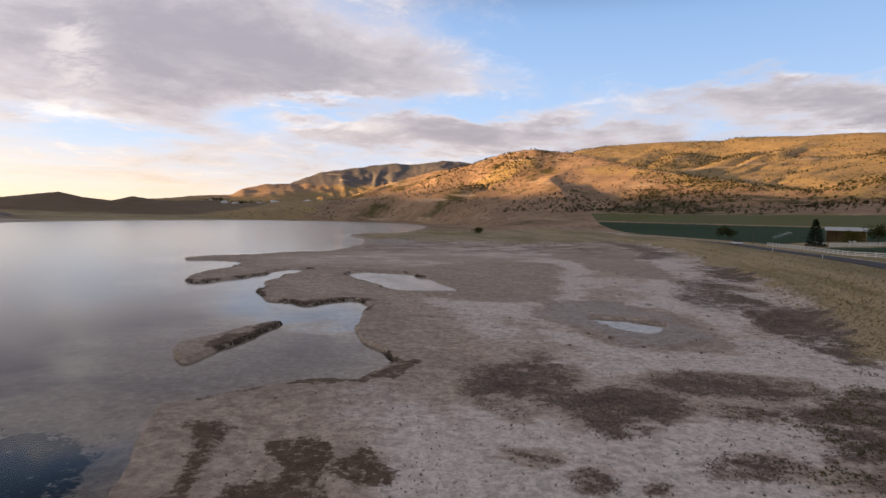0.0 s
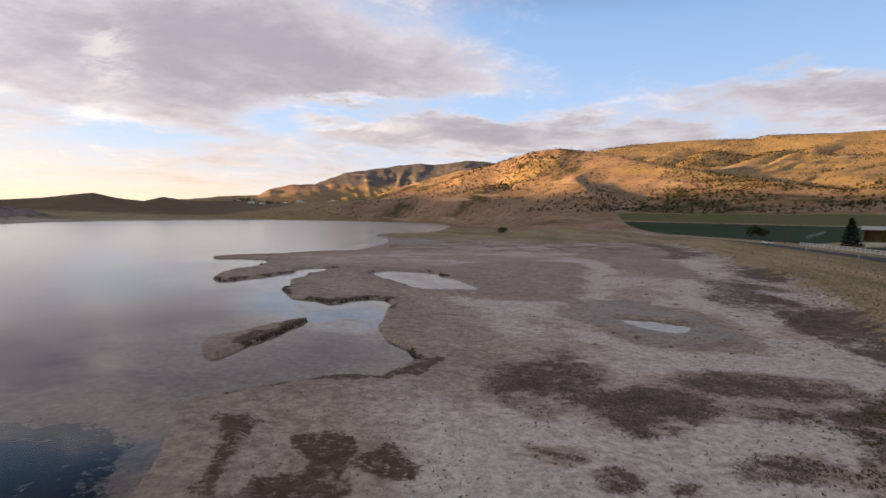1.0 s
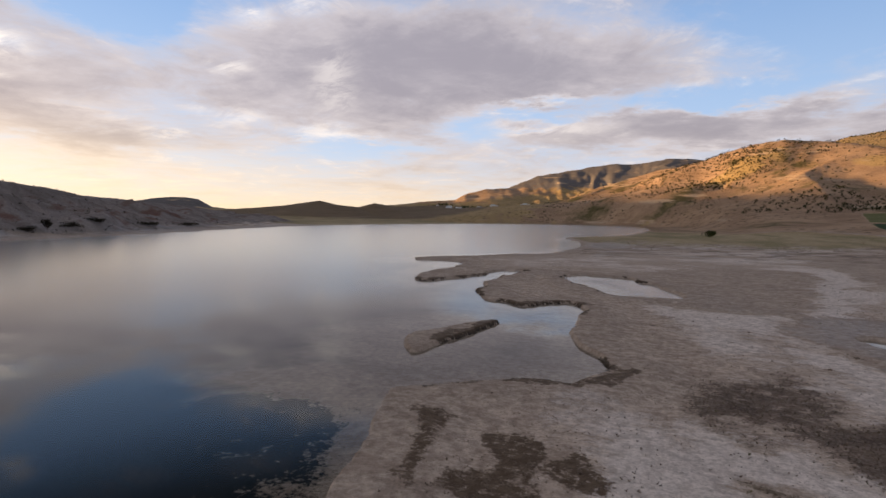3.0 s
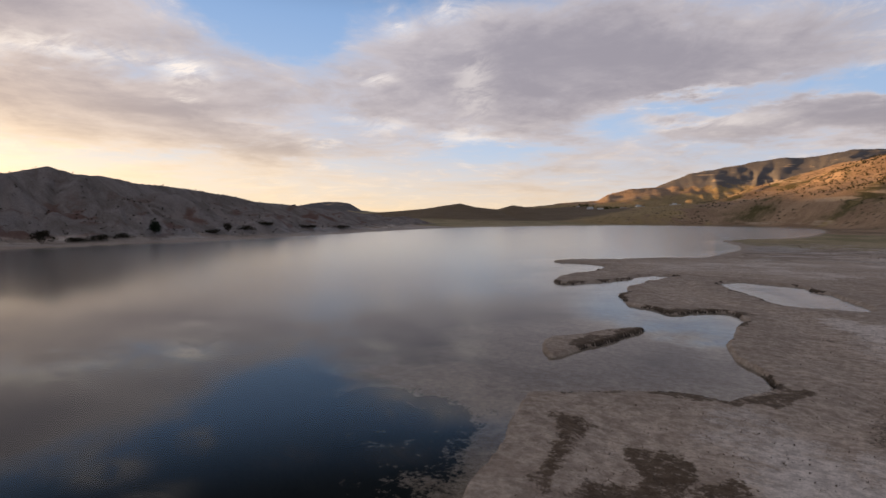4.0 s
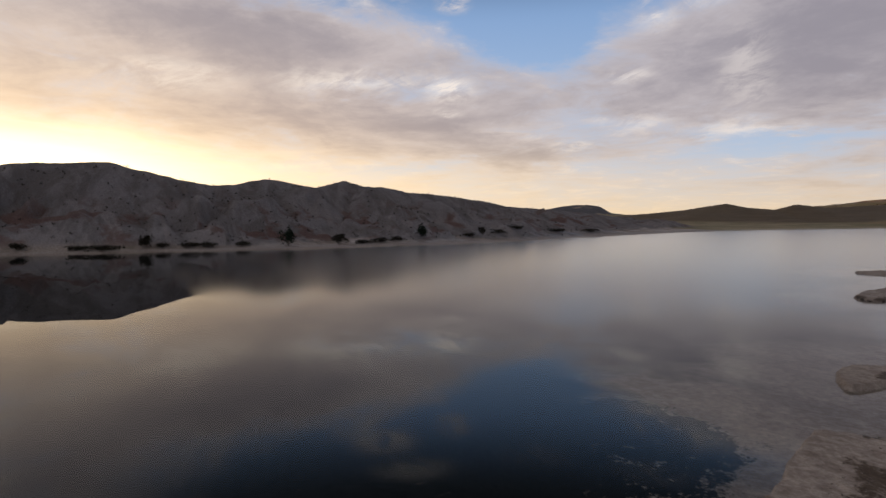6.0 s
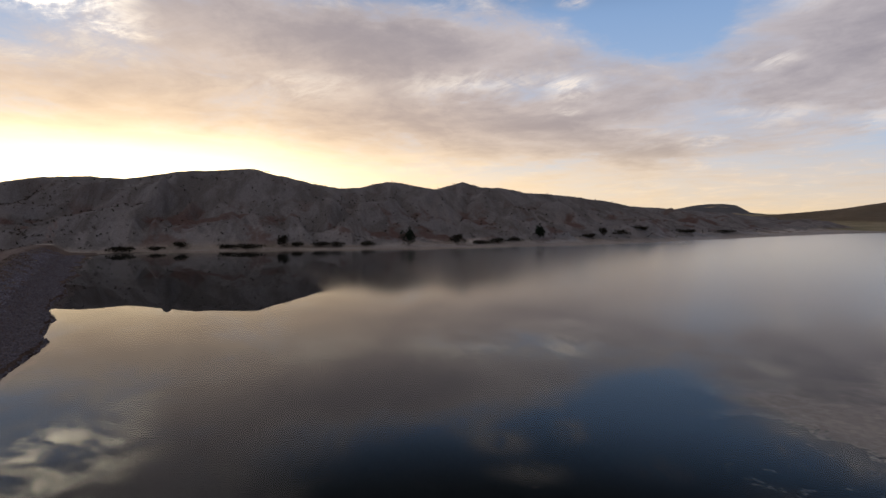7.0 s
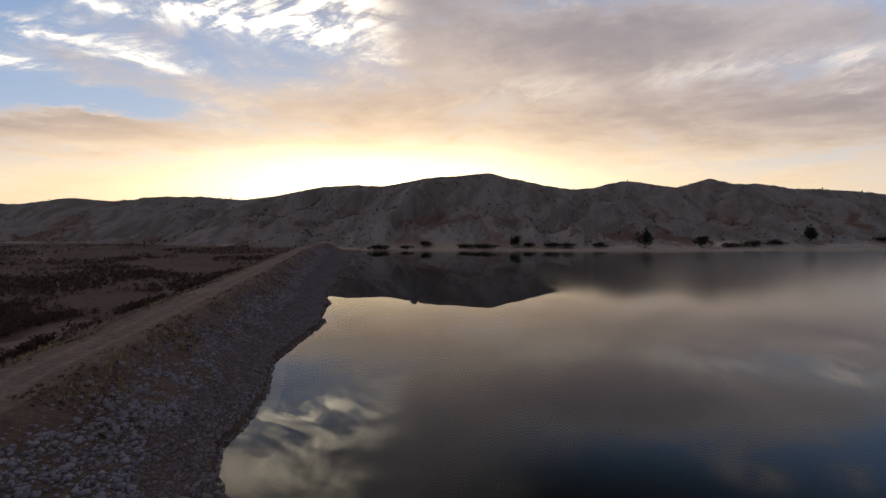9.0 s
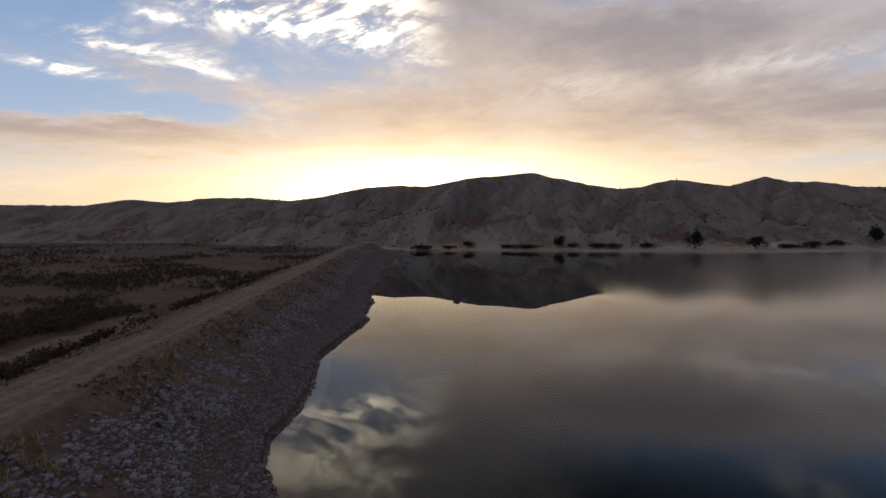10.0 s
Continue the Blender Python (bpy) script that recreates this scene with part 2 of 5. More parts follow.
POND = [(17.8, 67), (22, 69), (25.4, 67.3), (26.5, 63.6), (23.3, 58.5), (20, 60.5)]
BAR = [(-20.8, 43.4), (-20.1, 44.4), (-19.6, 47.6), (-18.9, 52.1), (-18.2, 56.8), (-17.6, 60.0), (-18.9, 59.6), (-21.3, 54.6), (-22.9, 49.6), (-22.3, 45.4)]
DAM = [(90, 30), (60, 2), (30, -14), (0, -20), (-16, -24), (-22.5, -26), (-29, -28.2), (-39, -31), (-55, -36), (-85, -45), (-120, -56), (-190, -78), (-260, -92)]
ROAD = [(20, -120), (45, -20), (62, 40), (81, 90), (92, 125), (100, 166), (112, 220), (119, 300), (130, 400), (150, 560), (172, 690)]
SILT = [(-42, 32.5), (-35, 31.6), (-31, 33.8), (-25, 34), (-20, 33), (-16, 31.5), (-13.2, 28), (-12.6, 23), (-11, 15)]
SIDE_TRACK = [(-64, -39.5), (-57, -42.5), (-52, -47), (-45, -49), (-38, -46.8), (-30, -43.2), (-20, -39), (0, -33)]
# patches on the flats: brown salt grass, dark wet strip below the bank, smooth mud, algae mats on the wet shore
GRASS_PATCHES = [
    [(1.3, 35.4), (1.7, 40.7), (3.4, 45.0), (9.3, 48.6), (11.5, 43.2), (8.8, 37.2), (5.1, 31.2), (3.2, 31.9)],
    [(8.5, 36.0), (12.3, 38.4), (14.8, 36.5), (15.9, 31.9), (12.4, 28.1), (8.6, 28.2), (7.8, 31.4)],
    [(16.3, 42.9), (20.3, 45.9), (25.4, 43.8), (28.8, 42.0), (29.3, 39.0), (24.1, 35.6), (20.4, 37.0), (16.9, 37.9)],
    [(17.4, 34.0), (20.3, 34.7), (21.8, 33.3), (20.2, 31.1), (16.5, 30.8)],
    [(13.3, 26.8), (15.7, 27.6), (17.8, 26.7), (16.1, 24.6), (12.6, 24.4)],
    [(21.9, 33.8), (27.1, 38.8), (32.5, 40.5), (34, 35.5), (22.0, 23.9), (19.6, 25.3), (20.4, 29.3)]]
SMALL_PATCHES = [
    [(2.7, 27.8), (4.2, 27.9), (6.5, 27.0), (6.5, 25.7), (4.4, 26.1)],
    [(6.1, 25.1), (8.0, 26.1), (8.7, 24.2), (7.7, 22.7), (6.1, 23.0)],
    [(9.3, 24.5), (10.8, 24.3), (10.4, 22.7), (8.7, 22.7)]]
DARK_STRIP = [[(53.6, 112.5), (50.4, 88.0), (50.6, 73.5), (52, 61.2), (37.3, 44.9), (34.9, 47.4), (36.5, 57.1), (38.4, 70.8)],
              [(84, 171.8), (67.2, 113.7), (57.6, 106.7), (61.6, 129.4)]]
SMOOTH_MUD = [
    [(-11.0, 104.6), (-5.5, 128.2), (12.3, 151.2), (30.0, 142.5), (25.0, 113.8), (17.4, 83.7), (10.1, 80.5), (3.4, 81.6)],
    [(35.4, 168.1), (49.8, 211.4), (67.6, 212.2), (50.1, 117.9), (45.0, 108.5), (38.2, 123.1)],
    [(-2.4, 54.3), (-0.2, 58.3), (2.5, 55.5), (0.7, 51.6)]]
POND_RING = [[(12.5, 72.3), (16.3, 78.4), (25.7, 80.3), (30.5, 69.4), (29, 54.8), (22.2, 52.8), (16.5, 56.2)]]
ALGAE = [
    [(-13.4, 27.9), (-13.6, 30.0), (-11.6, 29.6), (-10.6, 25.8), (-10.6, 24.1), (-10.0, 21.5), (-10.9, 21.5), (-12.2, 26.3)],
    [(-9.1, 27.2), (-8.8, 28.6), (-6.9, 28.9), (-4.9, 26.8), (-5.1, 25.0), (-6.0, 23.6), (-7.5, 25.1)],
    [(-5.6, 25.2), (-3.8, 27.5), (-1.9, 25.1), (-2.0, 23.5), (-4.4, 24.4)],
    [(-9.3, 23.5), (-7.5, 24.3), (-5.0, 23.4), (-5.1, 21.8), (-8.9, 21.6)]]
WEED_BED = [[(-12.9, 14), (-13.4, 22), (-13.9, 25.4), (-15.6, 28.0), (-18, 29.4), (-21, 30.0), (-26, 28.2), (-33, 26.8), (-42, 24), (-60, 26), (-75, 12), (-60, -5), (-20, -2)]]
# pale salt tracks across the flats
PALE_WAYS = [[(-1, 77), (3.2, 75.2), (12.4, 69.7), (14.0, 55.6), (19.1, 49.1), (25.3, 47.2), (34.7, 42.8), (44, 38)],
             [(34.8, 152), (26.6, 113.2), (18.6, 82), (11.8, 70.5)],
             [(60.6, 150), (42.2, 96), (33.8, 65.4), (31.5, 48.7), (33.8, 44.2)],
             [(3, 33), (5.5, 30.3), (8, 26.8), (13, 23)], [(-4, 35), (0, 30), (2, 25), (5, 20)], [(10.5, 27.3), (16, 29.3), (20, 29)]]
# brown wrack along the waterline
WRACK = [[(-20.7, 43.8), (-20.0, 45.6), (-19.5, 48.5), (-19.0, 52), (-18.4, 56), (-17.7, 59.8)],
         [(-6.0, 50.0), (-4.6, 46.5), (-3.0, 43.6), (-3.6, 41.0), (-6, 39.5)],
         [(-6, 39.5), (-8.8, 38.4), (-10.6, 37.4)], [(-11.4, 37.2), (-12.6, 36.2), (-15.2, 34.3)],
         [(-11.0, 76.5), (-15, 76.0), (-18, 72.6), (-21, 75)], [(-44.5, 95), (-42, 93), (-38.5, 97.5), (-36.4, 108)]]
# ridge lines: x, y and the crest's height
CLAY = [(-320, -554, 31.5), (-361, -374, 28.5), (-347, -318, 31.5), (-364, -298, 29.5), (-352, -247, 31.5), (-356, -223, 31.5), (-352, -191, 28.5), (-344, -161, 30.5), (-335, -131, 34.5), (-330, -100, 35.5), (-329, -86, 34.5), (-334, -65, 38.5), (-333, -33, 40.5), (-334, -20, 41.5), (-340, 0, 36.5), (-349, 29, 31.5), (-349, 43, 32.5), (-350, 60, 36.5), (-350, 74, 34.5), (-350, 92, 31.5), (-351, 111, 36.5), (-353, 126, 33.5), (-354, 138, 33.5), (-361, 161, 30.5), (-374, 191, 30.0), (-407, 254, 26.7), (-434, 286, 23.4), (-449, 335, 22.1), (-468, 407, 18.8), (-489, 472, 15.5)]
HILL = [(-190, 1880, 60), (-122, 1746, 128.1), (-28, 1600, 148.1), (42, 1499, 148.1), (85, 1397, 154.3), (118, 1325, 162.8), (179, 1288, 175.3), (211, 1262, 174.3), (260, 1253, 170.1), (324, 1207, 155.4), (393, 1081, 118.7), (460, 944, 93.5), (503, 806, 68.2), (523, 670, 50.4)]
SPUR = [(208, 1120, 84), (200, 980, 74), (192, 880, 56), (186, 800, 36)]
PLATEAU = [(180, 2330, 30), (330, 2290, 230), (556, 2232, 303), (672, 2200, 318), (888, 2122, 326), (1026, 2058, 325), (1080, 2031, 336), (1253, 1929, 335), (1385, 1773, 324), (1472, 1635, 302), (1561, 1405, 270), (1645, 950, 212)]
LOBE = [(-235, 1482, 48.3), (-193, 1467, 80.9), (-160, 1451, 91.4), (-131, 1444, 81.9), (-88, 1437, 73.5)]
RANGE = [(-1188, 3079, 109.8), (-1129, 3101, 146.7), (-1030, 3188, 180.3), (-920, 3273, 190.4), (-752, 3418, 278.9), (-629, 3494, 302.4), (-470, 3569, 334.9), (-301, 3587, 359.5), (-226, 3593, 349.4), (-25, 3600, 380.8), (63, 3599, 380.8), (251, 3591, 359.5), (487, 3466, 356.2)]
HUMPS = [(-770, 855, 20.5), (-713, 902, 27.9), (-631, 901, 37.6), (-606, 918, 30.3), (-596, 984, 26.6), (-568, 1000, 36.4), (-552, 1065, 30.3), (-549, 1178, 34.0), (-562, 1391, 41.3)]
MESA = [(-3230, 2690, 96), (-3160, 2770, 108), (-3097, 2837, 108), (-3042, 2896, 97), (-2980, 2959, 45)]
FAR = [(-2279, -3647, 155), (-2588, -3434, 147), (-2933, -3145, 132), (-3145, -2933, 102)]
# unseen ridge behind the clay hills, added to shade the feet of the hills
SHADE_RIDGE = [(-4265, -1723, 188), (-4317, -1076, 225), (-4326, -454, 228), (-4300, 0, 218), (-4293, 375, 207), (-4283, 755, 209), (-4298, 1151, 206), (-4275, 1556, 206), (-4259, 1986, 198), (-4230, 2350, 180)]

LAKE_LINE = np.concatenate([rounded(LAKE_NEAR + LAKE_FAR, True, 4)])
POOL_LINE, POND_LINE, BAR_LINE = rounded(POOL, True, 3), rounded(POND, True, 3), rounded(BAR, True, 3)
DAM_TOP = 3.6


def shore(x, y):
    """Metres from the water's edge, below zero under water."""
    r = np.hypot(x, y)
    wob = np.clip(r / 60, 0.9, 3.0)
    wx, wy = x + wob * 1.0 * fbm(x, y, 6, 5, 11), y + wob * 1.0 * fbm(x, y, 6, 5, 31)
    sd = inside_and_distance(wx, wy, LAKE_LINE)
    sd = np.maximum(sd, -inside_and_distance(wx, wy, BAR_LINE))
    return np.minimum(np.minimum(sd, inside_and_distance(wx, wy, POOL_LINE)), inside_and_distance(wx, wy, POND_LINE))


def ridge(x, y, line, wl, wr, power=1.2, rough=0.10, size=120, seed=0, soft=False):
    """Height of a ridge over zero: crest heights along a line, its two widths, gullies down the flanks."""
    wx, wy = x + 0.16 * min(wl, wr) * fbm(x, y, size * 2, 3, seed + 5), y + 0.16 * min(wl, wr) * fbm(x, y, size * 2, 3, seed + 9)
    d0, side, run, top = along(x, y, line)
    d1, side1, run, _ = along(wx, wy, line)
    if soft:
        run, top = along_soft(x, y, line, d0)
    keep = smooth(d0, 0, 0.35 * min(wl, wr))
    d = d0 * (1 - keep) + d1 * keep
    t = np.clip(d / np.where(side > 0, wl, wr), 0, 1.6)
    body = np.clip(1 - t, -0.6, 1)
    body = np.sign(body) * np.abs(body) ** power
    mid = np.clip(4 * t * (1 - t), 0, 1)
    gully = np.abs(fbm(run + 0.3 * d, d * 0.35, size * 0.45, 4, seed + 20)) - 0.25
    return top * (body + mid * rough * (1.6 * gully + 0.5 * fbm(x, y, size, 5, seed + 40)) + 0.016 * fbm(x, y, size * 0.3, 4, seed + 60))


def blend_max(a, b, k):
    h = np.clip(0.5 + 0.5 * (a - b) / k, 0, 1)
    return b * (1 - h) + a * h + k * h * (1 - h)


def land(x, y):
    """Height of the ground and the masks that its materials use."""
    r = np.hypot(x, y)
    sd = shore(x, y)
    dry = np.maximum(sd, 0)
    z = 0.75 * (1 - np.exp(-dry / 34)) + 0.012 * np.clip(dry - 80, 0, 2500)
    z = z + smooth(dry, 1, 12) * 0.10 * fbm(x, y, 9, 4, 3) + smooth(dry, 30, 300) * 2.0 * fbm(x, y, 160, 4, 8)
    wet = np.clip(-sd, 0, 60)
    z = np.where(sd < 0, -0.02 * wet - 0.03 * np.clip(wet - 8, 0, 60), z)
    crust = (sd < 0) & (x > 14) & (x < 30) & (y > 54) & (y < 72)
    z = np.where(crust, -0.012 + 0.034 * fbm(x, y, 1.7, 4, 12), z)
    # bank and fields east of the road
    dr, side, run, _ = along(x, y, ROAD)
    east = np.where(side > 0, -dr, dr)          # metres east of the road
    north = smooth(y, 1300, 500)
    bank = 4.5 * smooth(east + 1.5 * fbm(x, y, 22, 3, 61), -26, -11) * smooth(y, 520, 180) + 0.8 * smooth(east, -90, -30) * smooth(y, 520, 260) * smooth(sd, 4, 70)
    rise = 0.062 * np.clip(east - 6, 0, 420) * north
    z = np.where(sd > 0, np.maximum(z, 0.0) * (1 - smooth(east, -30, 0) * smooth(y, 520, 180)) + bank * smooth(sd, 0, 12) + rise * smooth(sd, 0, 30), z)
    z = z - 0.25 * smooth(np.abs(east), 5.2, 4.2) * (sd > 20)
    # hills
    hills = ridge(x, y, CLAY, 260, 112, 1.05, 0.30, 46, 100)
    far = [ridge(x, y, HILL, 420, 480, 1.25, 0.13, 230, 200, True), ridge(x, y, SPUR, 330, 330, 1.25, 0.05, 200, 300),
           ridge(x, y, PLATEAU, 900, 1500, 0.95, 0.05, 420, 400, True), ridge(x, y, LOBE, 220, 200, 0.75, 0.10, 120, 500),
           ridge(x, y, RANGE, 900, 1000, 1.1, 0.08, 190, 600, True), ridge(x, y, HUMPS, 240, 190, 1.1, 0.08, 90, 700),
           ridge(x, y, MESA, 300, 260, 0.6, 0.03, 200, 800), ridge(x, y, FAR, 700, 700, 1.0, 0.1, 300, 900),
           ridge(x, y, SHADE_RIDGE, 900, 900, 1.0, 0.05, 300, 950)]
    ground_z = z
    clear = smooth(sd, 8, 120)
    for k, h in enumerate(far):
        z = blend_max(z, h * clear - 12 * (1 - clear), 6.0 + 34.0 * smooth(h, 35, 75) if k == 1 else 6.0)
    z = np.where(sd > 0, blend_max(z, hills * smooth(sd, 3, 26), 1.5), z)
    # dam
    dd, dside, drun, _ = along(x, y, DAM)
    slope = np.where(dside > 0, 3.0, 1.95)
    dam = DAM_TOP - np.clip(dd + 0.9 * fbm(x, y, 9, 3, 76) - 2.6, 0, 60) / slope
    dam = np.where((dam < 1.0) & (dside <= 0), 1.0 - (1.0 - dam) * 0.8, dam)
    dam = dam + 0.07 * fbm(x, y, 2.5, 3, 77) * smooth(dam, 3.6, 3.2)
    z = np.maximum(z, dam * smooth(x, -265, -225) * smooth(x, 88, 60) + np.where(dam < np.where(dside > 0, 0.3, -0.4), -9, 0))
    return z, sd, east, dd, dside, hills, far, ground_z


# ---------- materials ----------
def material(name):
    m = bpy.data.materials.new(name)
    m.use_nodes = True
    return m, Graph(m.node_tree)


def surface(g, colour, rough=0.9, bump=None, strength=0.3, distance=0.1, spec=0.2, **more):
    ins = {"Base Color": colour, "Roughness": rough, "Specular IOR Level": spec}
    if bump is not None:
        ins["Normal"] = g.node("ShaderNodeBump", {"Height": bump, "Strength": strength, "Distance": distance}).outputs[0]
    ins.update(more)
    g.node("ShaderNodeOutputMaterial", {0: g.node("ShaderNodeBsdfPrincipled", ins).outputs[0]})


def ground_material():
    m, g = material("shore_and_hill_soil")
    pos = g.node("ShaderNodeNewGeometry").outputs["Position"]
    m1 = g.node("ShaderNodeAttribute", attribute_name="cover_a")
    m2 = g.node("ShaderNodeAttribute", attribute_name="cover_b")
    r1 = g.node("ShaderNodeSeparateColor", {0: m1.outputs["Color"]}).outputs
    r2 = g.node("ShaderNodeSeparateColor", {0: m2.outputs["Color"]}).outputs
    wet, salt, veg_or_depth, weed = r1[0], r1[1], r1[2], m1.outputs["Alpha"]
    m3 = g.node("ShaderNodeAttribute", attribute_name="cover_c")
    meadow = g.node("ShaderNodeSeparateColor", {0: m3.outputs["Color"]}).outputs[0]
    crop, hill, clay, track = r2[0], r2[1], r2[2], m2.outputs["Alpha"]
    big = g.noise(pos, 0.05, 6.0, 0.6)
    mid = g.noise(pos, 0.55, 6.0, 0.62)
    fine = g.noise(pos, 4.0, 5.0, 0.65)
    clot = g.noise(pos, 1.1, 8.0, 0.68, 0.6)
    speck = g.noise(pos, 7.0, 4.0, 0.7)
    flow = g.noise(g.node("ShaderNodeMapping", {"Vector": pos, "Rotation": (0, 0, 0.5), "Scale": (0.22, 0.42, 1.0)}).outputs[0], 1.0, 8.0, 0.70, 1.2)

    def broken(m, a, b, lo, hi):
        """A soft mask broken up into ragged patches."""
        v = g.math("MULTIPLY_ADD", g.math("SUBTRACT", a, 0.5), 1.7, m)
        return g.step(g.math("MULTIPLY_ADD", g.math("SUBTRACT", b, 0.5), 1.1, v), lo, hi)

    mud = g.mix(g.step(clot, 0.3, 0.7), rgb(0.42, 0.34, 0.28), rgb(0.61, 0.515, 0.435))
    mud = g.mix(g.math("MULTIPLY", g.step(flow, 0.46, 0.60), 0.5), mud, rgb(0.30, 0.23, 0.185))
    saltf = g.math("MULTIPLY", broken(salt, flow, speck, 0.38, 0.72), 0.9)
    mud = g.mix(saltf, mud, g.mix(fine, rgb(0.57, 0.50, 0.45), rgb(0.84, 0.775, 0.73)))
    mud = g.mix(g.math("MULTIPLY", g.step(speck, 0.57, 0.68), 0.5), mud, rgb(0.17, 0.135, 0.112))
    mud = g.mix(wet, mud, g.mix(clot, rgb(0.13, 0.100, 0.080), rgb(0.24, 0.19, 0.155)))
    tuft = g.mix(g.step(mid, 0.35, 0.65), rgb(0.105, 0.078, 0.066), rgb(0.21, 0.158, 0.128))
    tuft = g.mix(g.step(speck, 0.48, 0.62), tuft, rgb(0.24, 0.20, 0.165))
    tuft = g.mix(g.math("MULTIPLY", g.step(big, 0.50, 0.62), 0.4), tuft, rgb(0.19, 0.165, 0.095))
    col = g.mix(g.math("MULTIPLY", broken(veg_or_depth, clot, speck, 0.26, 0.66), m3.outputs["Alpha"]), mud, tuft)
    weed = broken(weed, clot, fine, 0.36, 0.72)
    straw_n = g.noise(g.node("ShaderNodeMapping", {"Vector": pos, "Scale": (0.03, 0.012, 1.0)}).outputs[0], 1.0, 6.0, 0.62)
    meadow_c = g.mix(g.step(straw_n, 0.40, 0.60), rgb(0.42, 0.34, 0.215), rgb(0.27, 0.235, 0.13))
    meadow_c = g.mix(g.step(clot, 0.52, 0.70), meadow_c, rgb(0.17, 0.135, 0.085))
    col = g.mix(broken(meadow, mid, speck, 0.30, 0.62), col, meadow_c)
    # near-black for drowned weeds, and for light lost in deep water, painted on the bed
    weed_and_depth = g.mix(clot, rgb(0.003, 0.005, 0.006), rgb(0.015, 0.016, 0.013))
    col = g.mix(weed, col, g.mix(m3.outputs["Alpha"], weed_and_depth, g.mix(fine, rgb(0.075, 0.054, 0.040), rgb(0.19, 0.14, 0.10))))
    col = g.mix(g.math("MULTIPLY", veg_or_depth, g.math("SUBTRACT", 1.0, m3.outputs["Alpha"])), col, weed_and_depth)
    green = g.mix(g.step(crop, 0.5, 0.8), g.mix(mid, rgb(0.115, 0.125, 0.052), rgb(0.165, 0.170, 0.078)), g.mix(mid, rgb(0.022, 0.050, 0.024), rgb(0.040, 0.075, 0.034)))
    col = g.mix(g.step(crop, 0.1, 0.35), col, green)
    slope_n = g.noise(pos, 0.0045, 7.0, 0.62, 0.4)
    brush_n = g.noise(pos, 0.022, 7.0, 0.66)
    rock_n = g.noise(g.node("ShaderNodeMapping", {"Vector": pos, "Scale": (0.006, 0.006, 0.06)}).outputs[0], 1.0, 6.0, 0.65)
    hillc = g.mix(g.step(brush_n, 0.35, 0.65), rgb(0.29, 0.20, 0.135), rgb(0.42, 0.295, 0.20))
    hillc = g.mix(g.math("MULTIPLY", g.step(slope_n, 0.51, 0.60), g.step(brush_n, 0.40, 0.58)), hillc, rgb(0.10, 0.088, 0.042))
    # haze and cloud shade of the far hills, painted as a blue-grey base colour
    haze_shade = g.node("ShaderNodeSeparateColor", {0: m3.outputs["Color"]}).outputs[2]
    hillc = g.mix(g.math("MULTIPLY", broken(meadow, brush_n, slope_n, 0.45, 0.70), 0.85), hillc, g.mix(brush_n, rgb(0.22, 0.165, 0.080), rgb(0.52, 0.385, 0.19)))
    dots = g.node("ShaderNodeTexVoronoi", {"Vector": pos, "Scale": 0.11, "Randomness": 1.0}).outputs["Distance"]
    dots = g.math("MULTIPLY", g.step(dots, 0.34, 0.22), g.step(g.math("MULTIPLY_ADD", meadow, 0.12, g.noise(pos, 0.008, 5.0, 0.6)), 0.42, 0.58))
    hillc = g.mix(g.math("MULTIPLY", dots, 0.85), hillc, rgb(0.055, 0.050, 0.026))
    hillc = g.mix(broken(haze_shade, brush_n, slope_n, 0.35, 0.75), hillc, g.mix(brush_n, rgb(0.10, 0.10, 0.105), rgb(0.20, 0.185, 0.185)))
    hillc = g.mix(g.step(rock_n, 0.60, 0.66), hillc, rgb(0.46, 0.36, 0.26))
    col = g.mix(hill, col, hillc)
    down = g.noise(g.node("ShaderNodeMapping", {"Vector": pos, "Scale": (0.03, 0.09, 0.02)}).outputs[0], 1.0, 6.0, 0.65, 0.8)
    clayc = g.mix(g.step(down, 0.40, 0.60), rgb(0.165, 0.146, 0.138), rgb(0.245, 0.223, 0.220))
    height = g.node("ShaderNodeSeparateXYZ", {0: pos}).outputs[2]
    fans = g.noise(g.node("ShaderNodeMapping", {"Vector": pos, "Scale": (0.02, 0.05, 0.01)}).outputs[0], 1.0, 5.0, 0.6, 1.2)
    clayc = g.mix(g.math("MULTIPLY", g.step(fans, 0.52, 0.60), g.step(height, 26.0, 8.0)), clayc, rgb(0.27, 0.24, 0.23))
    clayc = g.mix(g.math("MULTIPLY", g.step(big, 0.52, 0.62), g.step(height, 24.0, 10.0, 0.15, 0.85)), clayc, rgb(0.14, 0.075, 0.060))
    clayc = g.mix(g.math("MULTIPLY", g.step(fine, 0.45, 0.75), 0.5), clayc, rgb(0.15, 0.13, 0.12))
    col = g.mix(clay, col, clayc)
    dirt = g.node("ShaderNodeSeparateColor", {0: m3.outputs["Color"]}).outputs[1]
    col = g.mix(dirt, col, g.mix(mid, rgb(0.070, 0.044, 0.038), rgb(0.150, 0.098, 0.082)))
    col = g.mix(track, col, g.mix(fine, rgb(0.20, 0.148, 0.132), rgb(0.29, 0.22, 0.20)))
    grain = g.noise(pos, 14.0, 4.0, 0.7)
    mottle = g.step(g.noise(pos, 1.7, 10.0, 0.78), 0.36, 0.64)
    col = g.mix(1.0, col, g.mix(mottle, rgb(0.72, 0.70, 0.685), rgb(1.24, 1.24, 1.24)), "MULTIPLY")
    bump = g.math("ADD", g.math("ADD", fine, g.math("MULTIPLY", grain, 0.35)), g.math("MULTIPLY", mid, 2.0))
